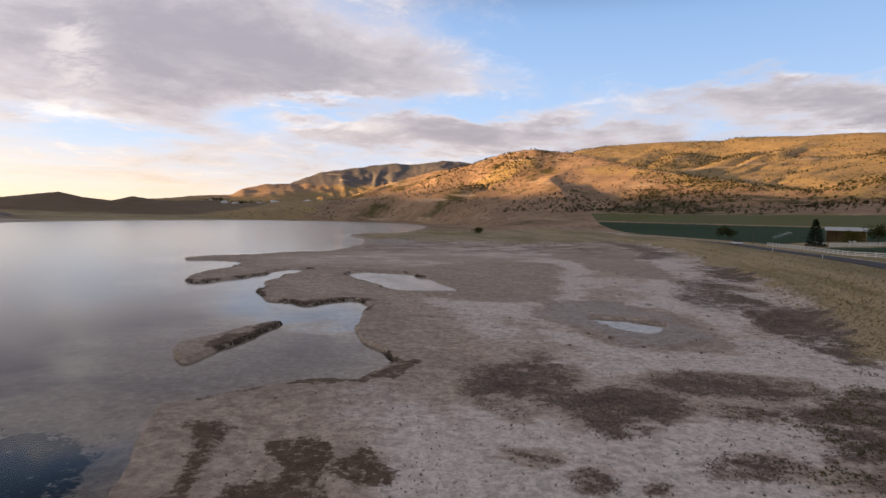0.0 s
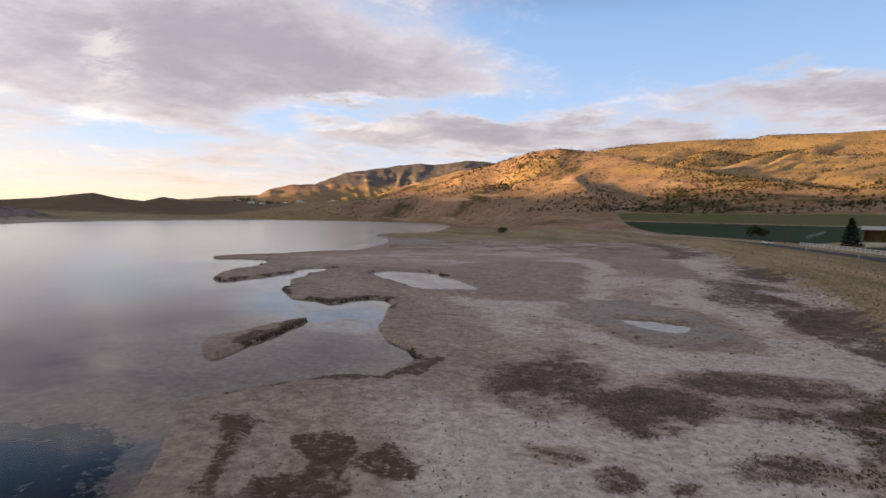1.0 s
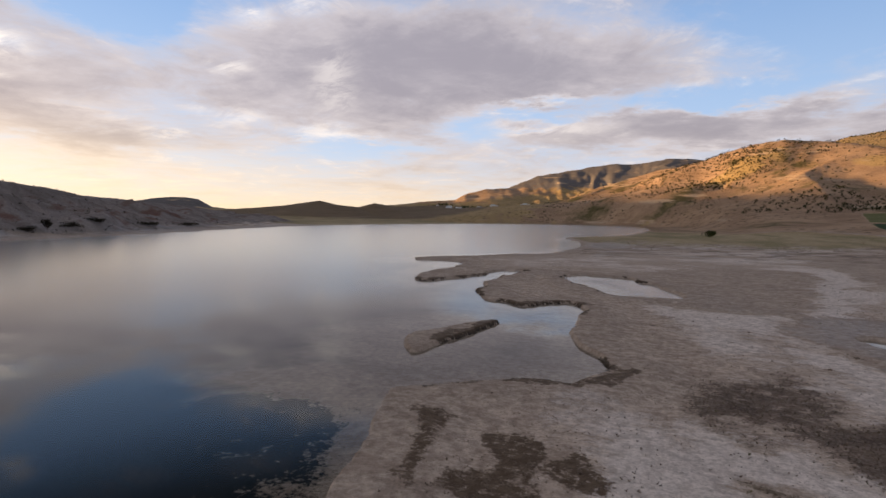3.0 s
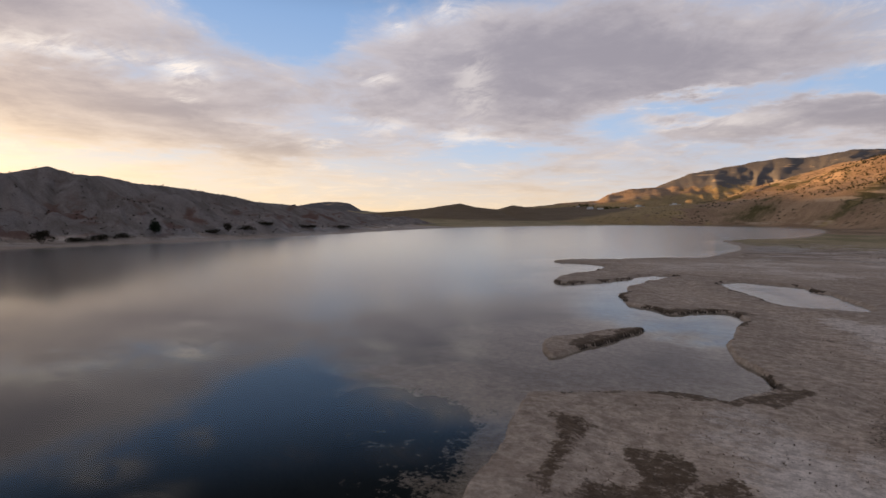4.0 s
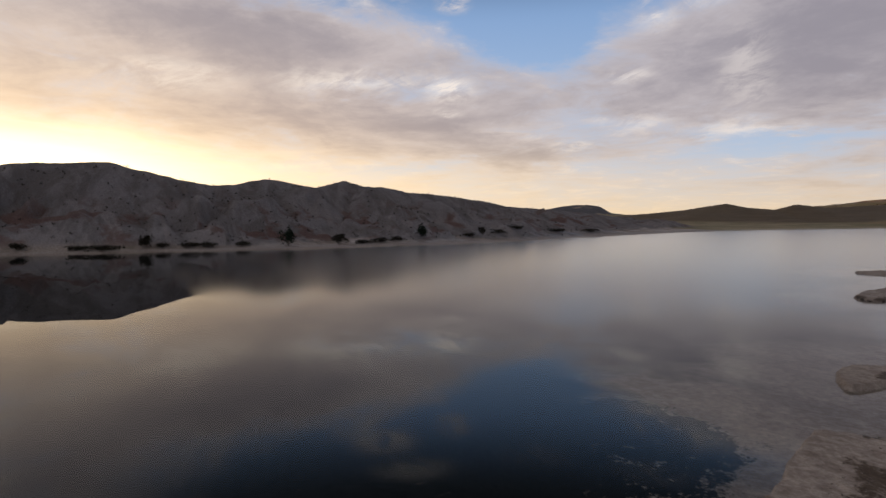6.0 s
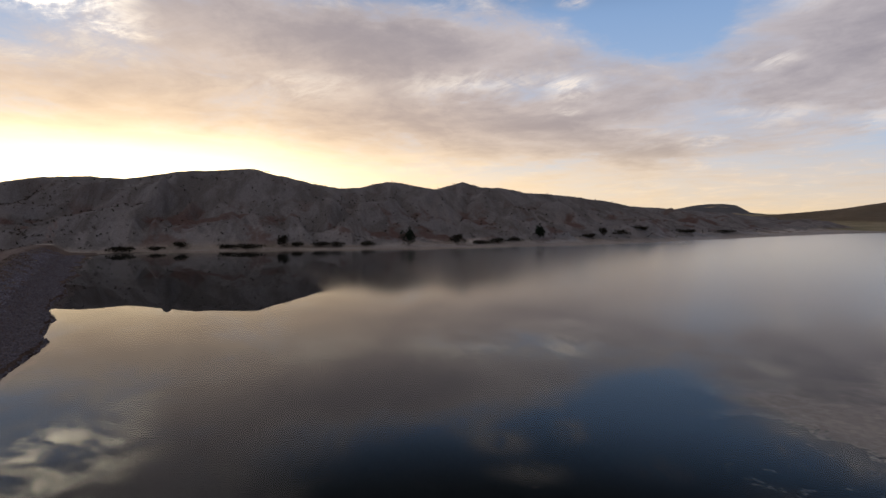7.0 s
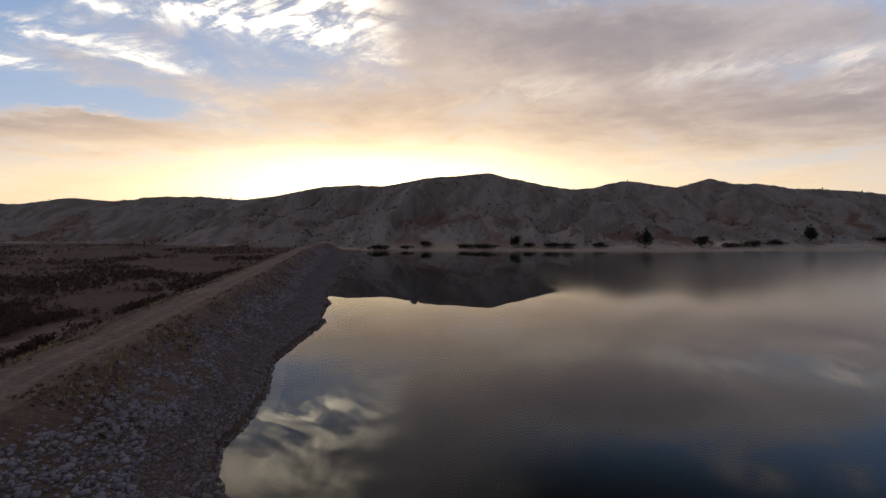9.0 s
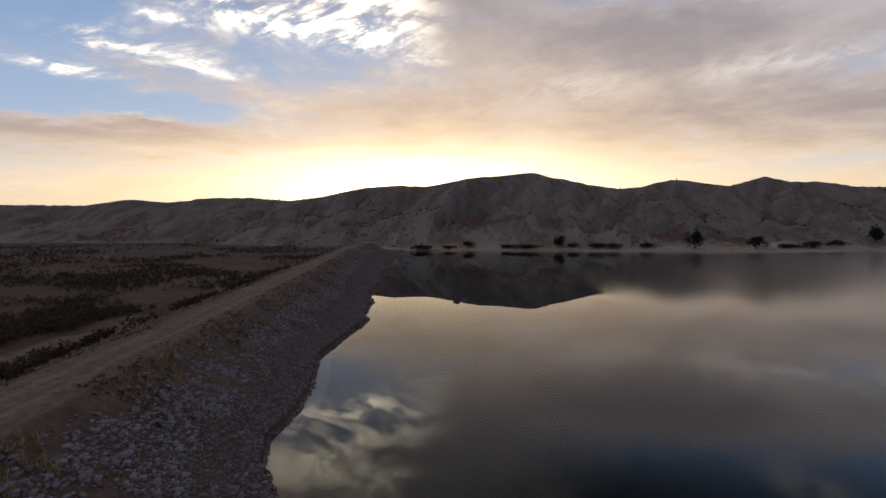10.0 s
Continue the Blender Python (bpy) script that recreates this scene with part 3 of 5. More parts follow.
    sheen = g.math("MULTIPLY", g.step(wet, 0.15, 0.5), g.math("SUBTRACT", 1.0, g.math("MAXIMUM", dirt, g.step(hill, 0.0, 0.2))))
    surface(g, col, g.math("MULTIPLY_ADD", sheen, -0.42, 0.92), bump, 0.5, 0.12, g.math("MULTIPLY_ADD", sheen, 0.25, 0.12))
    return m


def water_material():
    m, g = material("calm_lake_water")
    pos = g.node("ShaderNodeNewGeometry").outputs["Position"]
    long = g.node("ShaderNodeMapping", {"Vector": pos, "Scale": (0.05, 0.16, 1.0)}).outputs[0]
    streak = g.noise(long, 0.35, 4.0, 0.6)
    # a light breeze roughens the open lake, the lee of the dam lies still
    north = g.node("ShaderNodeSeparateXYZ", {0: pos}).outputs[1]
    breeze = g.step(g.math("ADD", north, g.math("MULTIPLY", g.math("SUBTRACT", streak, 0.5), 90.0)), -25.0, 70.0)
    out = g.node("ShaderNodeVectorMath", {0: pos}, operation="LENGTH").outputs["Value"]
    breeze = g.math("MULTIPLY", breeze, g.step(out, 45.0, 110.0))
    rough = g.math("MULTIPLY", g.step(breeze, 0.12, 0.30), g.math("MULTIPLY_ADD", breeze, 0.11, 0.045))
    gloss = g.node("ShaderNodeBsdfGlossy", {"Color": rgb(0.96, 0.97, 0.98), "Roughness": rough})
    body = g.node("ShaderNodeBsdfTransparent", {"Color": rgb(0.92, 0.945, 0.94)})
    fres = g.node("ShaderNodeFresnel", {"IOR": 1.245}).outputs[0]
    g.node("ShaderNodeOutputMaterial", {0: g.node("ShaderNodeMixShader", {0: fres, 1: body, 2: gloss}).outputs[0]})
    return m


GROUND, WATER = ground_material(), water_material()


# ---------- the ground: one sheet out to the horizon ----------
def blobs(x, y, spots):
    """Soft patches: x, y, half sizes, turn."""
    out = np.zeros(x.shape)
    for cx, cy, wa, wb, turn in spots:
        c, s = math.cos(radians(turn)), math.sin(radians(turn))
        u, v = ((x - cx) * c + (y - cy) * s) / wa, (-(x - cx) * s + (y - cy) * c) / wb
        out = np.maximum(out, np.exp(-(u * u + v * v)))
    return out


def patches_on(x, y, outlines, ragged, soft=0.5, reach=260.0):
    """Cover of ragged-edged patches on the flats, 0 to 1."""
    out = np.zeros(x.shape)
    near = np.nonzero(np.hypot(x, y) < reach)
    px, py, edge = x[near], y[near], np.full(x[near].shape, 1e9)
    for line in outlines:
        edge = np.minimum(edge, inside_and_distance(px, py, rounded(line, True, 3)))
    out[near] = smooth(edge + ragged[near], soft, -soft)
    return out


def ways_on(x, y, lines, half, ragged, reach=260.0):
    """Cover of winding bands, 0 to 1."""
    out = np.zeros(x.shape)
    near = np.nonzero(np.hypot(x, y) < reach)
    d = np.minimum.reduce([along(x[near], y[near], rounded(line, False, 4).tolist())[0] for line in lines])
    out[near] = smooth(d + ragged[near], half, half * 0.25)
    return out


def covers(x, y, z, info):
    z_, sd, east, dd, dside, hills, far, base = info
    r = np.hypot(x, y)
    n1, n2, n3 = fbm(x, y, 14, 5, 501), fbm(x, y, 5, 5, 502), fbm(x, y, 40, 4, 503)
    dry = np.maximum(sd, 0)
    wet = smooth(dry + 3.5 * n2, 6, -1) * (sd > -3)
    wet = np.where(sd <= 0, 0.25, 0.25 * smooth(sd + 2.5 * n2, 7, 2))
    below = (dside > 0) & (dd > 3.5) & (x < 40) & (hills < 1.5)
    wet = np.where(below, 0.9, wet)
    dam_side = (dd < 17) & (sd > -1.5) & (dd > 2.4) & (x > -222)
    wet = np.where(dam_side, 0.95, wet)
    wet = np.where((x < -190) & (sd > 0) & (sd < 26), 0.42 + 0.2 * n1, wet)
    n4, n5 = fbm(x, y, 1.6, 4, 504), fbm(x * 0.35 + y * 0.2, y * 0.9 - x * 0.25, 6, 5, 505)
    crust = 1 - np.abs(fbm(x * 0.6 + y * 0.35, y - x * 0.3, 16, 4, 506)) * 3.2
    salt = np.clip(0.42 + 0.35 * n1 + 0.25 * n2 + 0.30 * crust + 0.4 * blobs(x, y, [(24, 56, 18, 6, -35), (14, 28, 9, 3, 20), (32, 80, 22, 6, 60), (8, 72, 12, 6, 20), (0, 31, 9, 5, 0), (6, 24, 12, 3, 0)]), 0, 1) * smooth(sd, 4, 16)
    salt = np.where(dam_side | below, 0.0, np.maximum(salt, 0.12 * smooth(sd, 22, 12) * (x < -190)))
    grow = np.clip(r / 45, 0.6, 3.0)
    ragged = (1.5 * n2 + 1.1 * n4) * grow
    grass = np.maximum(patches_on(x, y, GRASS_PATCHES, 2.0 * ragged, 2.2), patches_on(x, y, SMALL_PATCHES, 1.2 * ragged, 1.0))
    pale = ways_on(x, y, PALE_WAYS, 5.0, 1.6 * ragged)
    strip_veg = patches_on(x, y, DARK_STRIP, 1.6 * ragged, 2.0)
    flat_mud = patches_on(x, y, SMOOTH_MUD, 0.9 * ragged, 2.0)
    ring = patches_on(x, y, POND_RING, 1.3 * ragged, 1.8) * (sd > 0)
    veg_or_depth = np.clip(0.74 * grass + 0.75 * strip_veg + 0.30 * n2 + 0.36 * n5 + 0.34 * n4 - 0.22 * pale - 0.03, 0, 1) * smooth(sd, 1.5, 5)
    salt = np.clip(salt + 0.55 * pale, 0, 1) * (1 - 0.95 * flat_mud) * (1 - ring) * (1 - 0.55 * grass)
    veg_or_depth = veg_or_depth * (1 - 0.9 * flat_mud) * (1 - 0.8 * ring)
    wet = np.maximum(wet, 0.45 * ring)
    wet = np.maximum(wet, (0.20 + 0.12 * n3) * flat_mud)
    wet = np.maximum(wet, 0.6 * blobs(x, y, [(-24, 256, 14, 42, 0)]) * (sd > 0))
    ew = east + 5 * n1 + 3 * n2
    veg_or_depth = np.maximum(veg_or_depth, 0.62 * smooth(ew, -44, -35) * smooth(ew, -24, -31) * smooth(fbm(x, y, 30, 3, 47), -0.5, 0.1) * (sd > 0))
    salt = np.maximum(salt, 0.28 * smooth(ew + 4 * n2, -31, -27) * smooth(ew, -19, -24))
    veg_or_depth = np.maximum(veg_or_depth, 0.85 * smooth(dd, 2.2, 3.2) * smooth(dd, 60, 30) * ((dside > 0) | (dd < 6)) * (sd > 0.5) * (dd < 60))
    veg_or_depth = np.maximum(veg_or_depth, smooth(y - (-20 + 0.28 * x), -10, -25) * smooth(n1, -0.6, 0.2))
    veg_or_depth = np.maximum(veg_or_depth, smooth(r, 120, 220) * 0.55 * smooth(n2, -0.4, 0.3) * (sd > 4))
    edge = (x < -1) * smooth(np.abs(sd - 0.4 + 0.9 * n2 + 0.4 * n4), 0.8, 0.1) * smooth(0.6 * n1 + n2 + 0.9 * n4, -0.05, 0.35) * (r < 130) * (r > 60)
    edge = np.maximum(edge, 0.80 * ways_on(x, y, WRACK, 1.2, 1.1 * ragged, 140.0) * (sd > -0.35))
    mats = patches_on(x, y, ALGAE, 0.75 * ragged, 0.55, 60.0)
    bed = patches_on(x, y, WEED_BED, 3.4 * ragged + 2.0 * n1 + 1.0, 3.4, 110.0) * (sd < -0.3)
    weed = np.maximum(np.maximum(edge * 0.9, 0.72 * mats), np.clip((0.98 + 0.30 * n4 - 0.35 * smooth(n5, 0.05, 0.4)) * bed, 0, 1))
    silt = smooth(along(x, y, SILT)[0] + 2.2 * n2 + 1.2 * n4, 4.5, 1.2)
    silt = silt * smooth(x, -40, -24)
    weed = weed * np.where(sd < 0, 1 - 0.35 * silt, 1)
    # painted darkening of the bed with depth, stored in the plant mask under water
    depth_dark = smooth(-sd + 2.0 * n2 + 4 * n1 + 3 * n5, 2.0, 14) * (1 - 0.85 * silt)
    depth_dark = np.where(dd < 40, np.maximum(depth_dark, smooth(dd, 40, 26)), depth_dark)
    veg_or_depth = np.where(sd < 0, depth_dark, veg_or_depth)
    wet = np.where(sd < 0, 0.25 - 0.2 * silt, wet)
    inner = smooth(east, 12, 14) * smooth(x, 60, 90) * smooth(y, 900, 600)
    crop = inner * np.where(z < 12.4, 1.0, 0.45 * smooth(z, 13.2, 13.4) * smooth(z + 0.8 * n3, 23.5, 22.8))
    crop = crop * (1 - blobs(x, y, [(135, 185, 34, 26, 60)]) > 0.35)
    hill = smooth(np.max([f - base for f in far], 0), -1, 4) * (sd > 0) * (1 - smooth(crop, 0.1, 0.3))
    clay = smooth(hills - 1.6 + 1.0 * n2, -1.0, 1.5) * smooth(sd, 9, 14) * (x < -150)
    track = np.maximum(0.9 * smooth(np.abs(dd - 0.85) + 0.25 * n4, 0.36, 0.16) * (dd < 2), 0.16 * smooth(dd + 0.4 * n2, 1.7, 1.0))
    ds = along(x, y, SIDE_TRACK)[0]
    track = np.maximum(track, smooth(np.abs(ds - 0.8) + 0.5 * n2, 1.1, 0.5) * 0.75)
    track = np.maximum(track, 0.6 * smooth(ds + 0.8 * n2, 2.4, 1.4))
    track = np.maximum(track, 0.55 * smooth(blobs(x, y, [(-54, -50, 9, 4.5, 20)]) + 0.25 * n2 + 0.15 * n4, 0.35, 0.7))
    faint = np.minimum(along(x, y, [(-75, -50), (-92, -66), (-112, -74)])[0], along(x, y, [(-150, -150), (-190, -185), (-240, -205)])[0] * 0.6)
    track = np.maximum(track, 0.4 * smooth(faint + 1.0 * n2, 1.8, 0.8) * (dd > 5))
    veg_or_depth = veg_or_depth * (1 - smooth(track, 0.2, 0.7))
    meadow = np.maximum(smooth(east + 4 * n1 + 3 * n2, -25, -20) * (y > 20), smooth(r + 50 * n1, 220, 360)) * (sd > 3) * (1 - smooth(np.abs(east), 5.4, 4.4)) * ((x > -200) | (y > 480))
    meadow = np.where(below | dam_side, 0, meadow)
    dirt = np.where(below, 0.92 + 0.08 * smooth(n1, -0.3, 0.3), 0) + np.where((dd < 17) & (sd > -1.5) & ~below & (x > -222), 0.8, 0)
    # where haze and shade are painted: upper far range, whole mesa
    haze_shade = smooth(np.maximum(far[4], far[6])  - np.max([far[0], far[2], far[3]], 0), -10, 30) * smooth(z + 40 * n3, 140, 220)
    haze_shade = np.maximum(haze_shade, smooth(far[6] - base, 0, 6) * (x < -2000))
    humps = smooth(far[5] - base, -1, 4) * (x < -250)
    hill = hill * (1 - 0.95 * humps)
    dirt = np.maximum(dirt, 0.65 * humps)
    scrub = 0.8 * smooth(far[2] - np.maximum(far[0], far[1]), -10, 30) + 0.9 * blobs(x, y, [(430, 930, 230, 55, -69), (330, 1110, 70, 40, 0), (110, 1180, 170, 36, 22), (620, 900, 150, 120, 0)])
    meadow = np.where(hill > 0.5, np.clip(scrub, 0, 1), meadow)
    dry_land = smooth(sd, -0.4, 0.4)
    third = np.stack([meadow, np.clip(dirt, 0, 1), haze_shade, dry_land], -1)
    return np.stack([wet, salt, veg_or_depth, weed], -1), np.stack([crop, hill, clay, track], -1), third


def sheet(name, az, rad, mat):
    aa, rr = np.meshgrid(np.radians(az), rad)
    x, y = -np.sin(aa) * rr, np.cos(aa) * rr
    info = land(x, y)
    z = info[0]
    ca, cb, cc = covers(x, y, z, info)
    rows, cols = x.shape
    me = bpy.data.meshes.new(name)
    verts = np.stack([x, y, z], -1).reshape(-1, 3).astype(np.float32)
    i = np.arange(rows * cols).reshape(rows, cols)
    j = np.roll(i, -1, 1)
    quads = np.stack([i[:-1], i[1:], j[1:], j[:-1]], -1).reshape(-1, 4).astype(np.int32)
    me.vertices.add(len(verts))
    me.vertices.foreach_set("co", verts.ravel())
    me.loops.add(quads.size)
    me.loops.foreach_set("vertex_index", quads.ravel())
    me.polygons.add(len(quads))
    me.polygons.foreach_set("loop_start", np.arange(0, quads.size, 4, dtype=np.int32))
    me.update(calc_edges=True)
    for key, data in (("cover_a", ca), ("cover_b", cb), ("cover_c", cc)):
        me.color_attributes.new(key, "FLOAT_COLOR", "POINT").data.foreach_set("color", data.reshape(-1).astype(np.float32))
    me.shade_smooth()
    me.materials.append(mat)
    ob = new(name, me)
    return ob


AZ = np.concatenate([np.arange(-50, 152, 0.2), np.arange(152, 310, 2.0)])
RAD = np.concatenate([[0.5, 2, 4], np.geomspace(6, 18, 60)[:-1], np.geomspace(18, 150, 340)[:-1], np.geomspace(150, 4950, 340)])
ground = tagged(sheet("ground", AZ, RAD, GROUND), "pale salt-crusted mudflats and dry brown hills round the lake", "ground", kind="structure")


def lake_sheet():
    xs, ys = np.arange(-352, 60, 4.0), np.arange(-110, 1120, 4.0)
    gx, gy = np.meshgrid(xs, ys)
    sd = shore(gx, gy)
    bm = bmesh.new()
    made = {}

    def vert(i, j):
        if (i, j) not in made:
            made[i, j] = bm.verts.new((xs[j], ys[i], 0.0))
        return made[i, j]

    for i in range(len(ys) - 1):
        for j in range(len(xs) - 1):
            if sd[i:i + 2, j:j + 2].min() < 5:
                bm.faces.new((vert(i, j), vert(i, j + 1), vert(i + 1, j + 1), vert(i + 1, j)))
    me = bpy.data.meshes.new("water")
    bm.to_mesh(me)
    bm.free()
    me.materials.append(WATER)
    return new("water", me)


water = tagged(lake_sheet(), "calm shallow lake mirroring the evening sky", "lake", kind="structure")


# ---------- helpers for things ----------
def ground_at(pts):
    p = np.array(pts, float).reshape(-1, 2)
    return land(p[:, 0], p[:, 1])[0]


def mesh_from(name, verts, faces, mats, smooth_shade=False):
    me = bpy.data.meshes.new(name)
    me.from_pydata([tuple(v) for v in verts], [], [tuple(f) for f in faces])
    for m in mats:
        me.materials.append(m)
    if smooth_shade:
        me.shade_smooth()
    me.update()
    return me


def part(name, bm, mat, parent, label=""):
    """Links a bmesh, or a ready mesh, as one part under a thing or a part."""
    if isinstance(bm, bmesh.types.BMesh):
        me = bpy.data.meshes.new(name)
        bmesh.ops.recalc_face_normals(bm, faces=bm.faces)
        bm.to_mesh(me)
        bm.free()
        me.materials.append(mat)
    else:
        me = bm
    ob = new(name, me)
    ob.parent = parent
    return tagged(ob, label) if label else ob


def box(bm, sx, sy, sz, m, bevel=0.0):
    made = bmesh.ops.create_cube(bm, size=1.0, matrix=m @ Matrix.Diagonal((sx, sy, sz, 1)))
    if bevel:
        edges = list({e for v in made["verts"] for e in v.link_edges})
        bmesh.ops.bevel(bm, geom=edges, offset=bevel, segments=2, affect="EDGES")


def tube(bm, r1, r2, a, b, sides=7):
    a, b = Vector(a), Vector(b)
    turn = (b - a).to_track_quat("Z", "Y").to_matrix().to_4x4()
    bmesh.ops.create_cone(bm, cap_ends=True, segments=sides, radius1=r1, radius2=r2, depth=(b - a).length,
                          matrix=Matrix.Translation((a + b) / 2) @ turn)


def joined(name, templates, places, sizes, mat, rng, tall=(0.8, 1.2), lean=0.15):
    """One mesh of many copies of small templates, each turned, leaned and sized by chance."""
    all_v, all_f, base = [], [], 0
    pick = rng.integers(0, len(templates), len(places))
    for k, (tv, tf) in enumerate(templates):
        idx = np.nonzero(pick == k)[0]
        if not len(idx):
            continue
        n = len(idx)
        a = rng.uniform(0, 2 * np.pi, n)
        sz = np.asarray(sizes)[idx]
        hz = sz * rng.uniform(tall[0], tall[1], n)
        c, s_ = np.cos(a)[:, None], np.sin(a)[:, None]
        lx, ly = rng.normal(0, lean, n)[:, None], rng.normal(0, lean, n)[:, None]
        x, y, z = tv[None, :, 0], tv[None, :, 1], tv[None, :, 2]
        vx = (x * c - y * s_) * sz[:, None] + lx * z * hz[:, None]
        vy = (x * s_ + y * c) * sz[:, None] + ly * z * hz[:, None]
        v = np.stack([vx, vy, z * hz[:, None]], -1) + np.asarray(places)[idx][:, None, :]
        all_v.append(v.reshape(-1, 3))
        all_f.append((tf[None] + (np.arange(n) * len(tv))[:, None, None]).reshape(-1, tf.shape[1]) + base)
        base += n * len(tv)
    v, f = np.concatenate(all_v).astype(np.float32), np.concatenate(all_f).astype(np.int32)
    me = bpy.data.meshes.new(name)
    me.vertices.add(len(v))
    me.vertices.foreach_set("co", v.ravel())
    me.loops.add(f.size)
    me.loops.foreach_set("vertex_index", f.ravel())
    me.polygons.add(len(f))
    me.polygons.foreach_set("loop_start", np.arange(0, f.size, f.shape[1], dtype=np.int32))
    me.update(calc_edges=True)
    me.materials.append(mat)
    return me


def leaf_clump(rng, n, leaf, shape, lumps=5):
    """Loose leaf triangles in a lumpy crown. shape: half width, half depth, height, lift of the foot."""
    wx, wy, hz, lift = shape
    cen = rng.normal(0, 0.42, (lumps, 3)) * (wx, wy, hz * 0.35) + (0, 0, lift + hz * 0.5)
    rad = rng.uniform(0.35, 0.62, lumps)
    which = rng.integers(0, lumps, n)
    d = rng.normal(0, 1, (n, 3))
    d /= np.linalg.norm(d, axis=1)[:, None]
    p = cen[which] + d * (rad[which] * rng.uniform(0.55, 1.0, n))[:, None] * (wx, wy, hz * 0.55)
    p[:, 2] = np.maximum(p[:, 2], lift * 0.6 + 0.02)
    t = rng.normal(0, 1, (n, 3, 3))
    t /= np.linalg.norm(t, axis=2)[:, :, None]
    v = p[:, None, :] + t * leaf * rng.uniform(0.6, 1.2, (n, 1, 1))
    v[:, :, 2] = np.maximum(v[:, :, 2], 0.0)
    return v.reshape(-1, 3), np.arange(3 * n).reshape(n, 3)


def grass_tuft(rng, blades=9, spread=0.5, high=1.0):
    v = []
    for _ in range(blades):
        a, r = rng.uniform(0, 6.28), rng.uniform(0, 0.35) * spread
        bx, by = r * math.cos(a), r * math.sin(a)
        o, h = rng.uniform(0.15, 0.8) * spread, high * rng.uniform(0.5, 1.0)
        w = 0.07
        v += [(bx - w * math.sin(a), by + w * math.cos(a), 0), (bx + w * math.sin(a), by - w * math.cos(a), 0), (bx + o * math.cos(a), by + o * math.sin(a), h)]
    return np.array(v), np.arange(3 * blades).reshape(blades, 3)


def stone(rng):
    """A rough block of twenty faces."""
    bm = bmesh.new()
    bmesh.ops.create_icosphere(bm, subdivisions=1, radius=0.5)
    v = np.array([x.co[:] for x in bm.verts])
    f = np.array([[x.index for x in fc.verts] for fc in bm.faces])
    bm.free()
    v = np.sign(v) * np.abs(v) ** 0.8
    v = v * (rng.uniform(0.75, 1.25), rng.uniform(0.65, 1.1), rng.uniform(0.5, 0.85)) * rng.uniform(0.72, 1.22, (len(v), 1))
    return v, f


def plain(name, dark, light, scale=3.0, rough=0.9, spec=0.2, island=0.0, bump=0.3):
    """A matt surface between two shades, with grain, and a shade of its own for each loose piece."""
    m, g = material(name)
    pos = g.node("ShaderNodeNewGeometry")
    f = g.noise(pos.outputs["Position"], scale, 5.0, 0.65)
    if island:
        f = g.math("ADD", g.math("MULTIPLY", f, 1.0 - island), g.math("MULTIPLY", pos.outputs["Random Per Island"], island))
    surface(g, g.mix(f, rgb(*dark), rgb(*light)), rough, f, bump, 0.05, spec)
    return m


def leafy(name, dark, light):
    m, g = material(name)
    geo = g.node("ShaderNodeNewGeometry")
    col = g.mix(geo.outputs["Random Per Island"], rgb(*dark), rgb(*light))
    dif = g.node("ShaderNodeBsdfPrincipled", {"Base Color": col, "Roughness": 0.85, "Specular IOR Level": 0.1})
    thin = g.node("ShaderNodeBsdfTranslucent", {"Color": col})
    g.node("ShaderNodeOutputMaterial", {0: g.node("ShaderNodeMixShader", {0: 0.25, 1: dif.outputs[0], 2: thin.outputs[0]}).outputs[0]})
    return m


RNG = np.random.default_rng(7)
JUNIPER = leafy("juniper_green", (0.022, 0.026, 0.014), (0.060, 0.058, 0.026))
SAGE = leafy("dry_sage", (0.18, 0.13, 0.095), (0.38, 0.29, 0.21))
SHRUB = leafy("dark_shrub", (0.016, 0.015, 0.011), (0.046, 0.040, 0.025))
VALLEY = leafy("brown_sagebrush", (0.050, 0.037, 0.030), (0.125, 0.093, 0.072))
STRAW = leafy("dry_grass", (0.24, 0.185, 0.105), (0.50, 0.40, 0.24))
OLIVE = leafy("olive_weeds", (0.075, 0.070, 0.030), (0.19, 0.175, 0.075))
SALTGRASS = leafy("brown_salt_grass", (0.125, 0.098, 0.080), (0.27, 0.215, 0.165))
TREE_GREEN = leafy("broad_leaves", (0.028, 0.038, 0.014), (0.075, 0.085, 0.028))
TREE_YELLOW = leafy("turning_leaves", (0.07, 0.075, 0.02), (0.16, 0.14, 0.035))
CONIFER = leafy("conifer_needles", (0.010, 0.018, 0.012), (0.030, 0.042, 0.024))
BARK = plain("grey_bark", (0.05, 0.04, 0.03), (0.13, 0.10, 0.08), 8.0)
STONE = plain("pale_riprap_stone", (0.075, 0.067, 0.082), (0.37, 0.345, 0.40), 5.0, island=0.6)
GRAVEL = plain("dark_wet_stone", (0.072, 0.062, 0.070), (0.28, 0.248, 0.275), 5.0, island=0.6)
WHITE = plain("white_paint", (0.62, 0.62, 0.62), (0.8, 0.8, 0.8), 4.0, 0.6)
TAN = plain("tan_boards", (0.26, 0.17, 0.09), (0.36, 0.25, 0.14), 2.0)
METAL_ROOF = plain("pale_metal_roof", (0.42, 0.45, 0.46), (0.58, 0.61, 0.62), 0.8, 0.45, 0.5)
ASPHALT = plain("worn_asphalt", (0.055, 0.055, 0.065), (0.085, 0.085, 0.095), 1.5, 0.85)
GLASS = plain("dark_glass", (0.02, 0.022, 0.025), (0.03, 0.03, 0.035), 1.0, 0.08, 0.6, bump=0.0)
RUBBER = plain("tyre_rubber", (0.012, 0.012, 0.012), (0.025, 0.025, 0.025), 6.0)
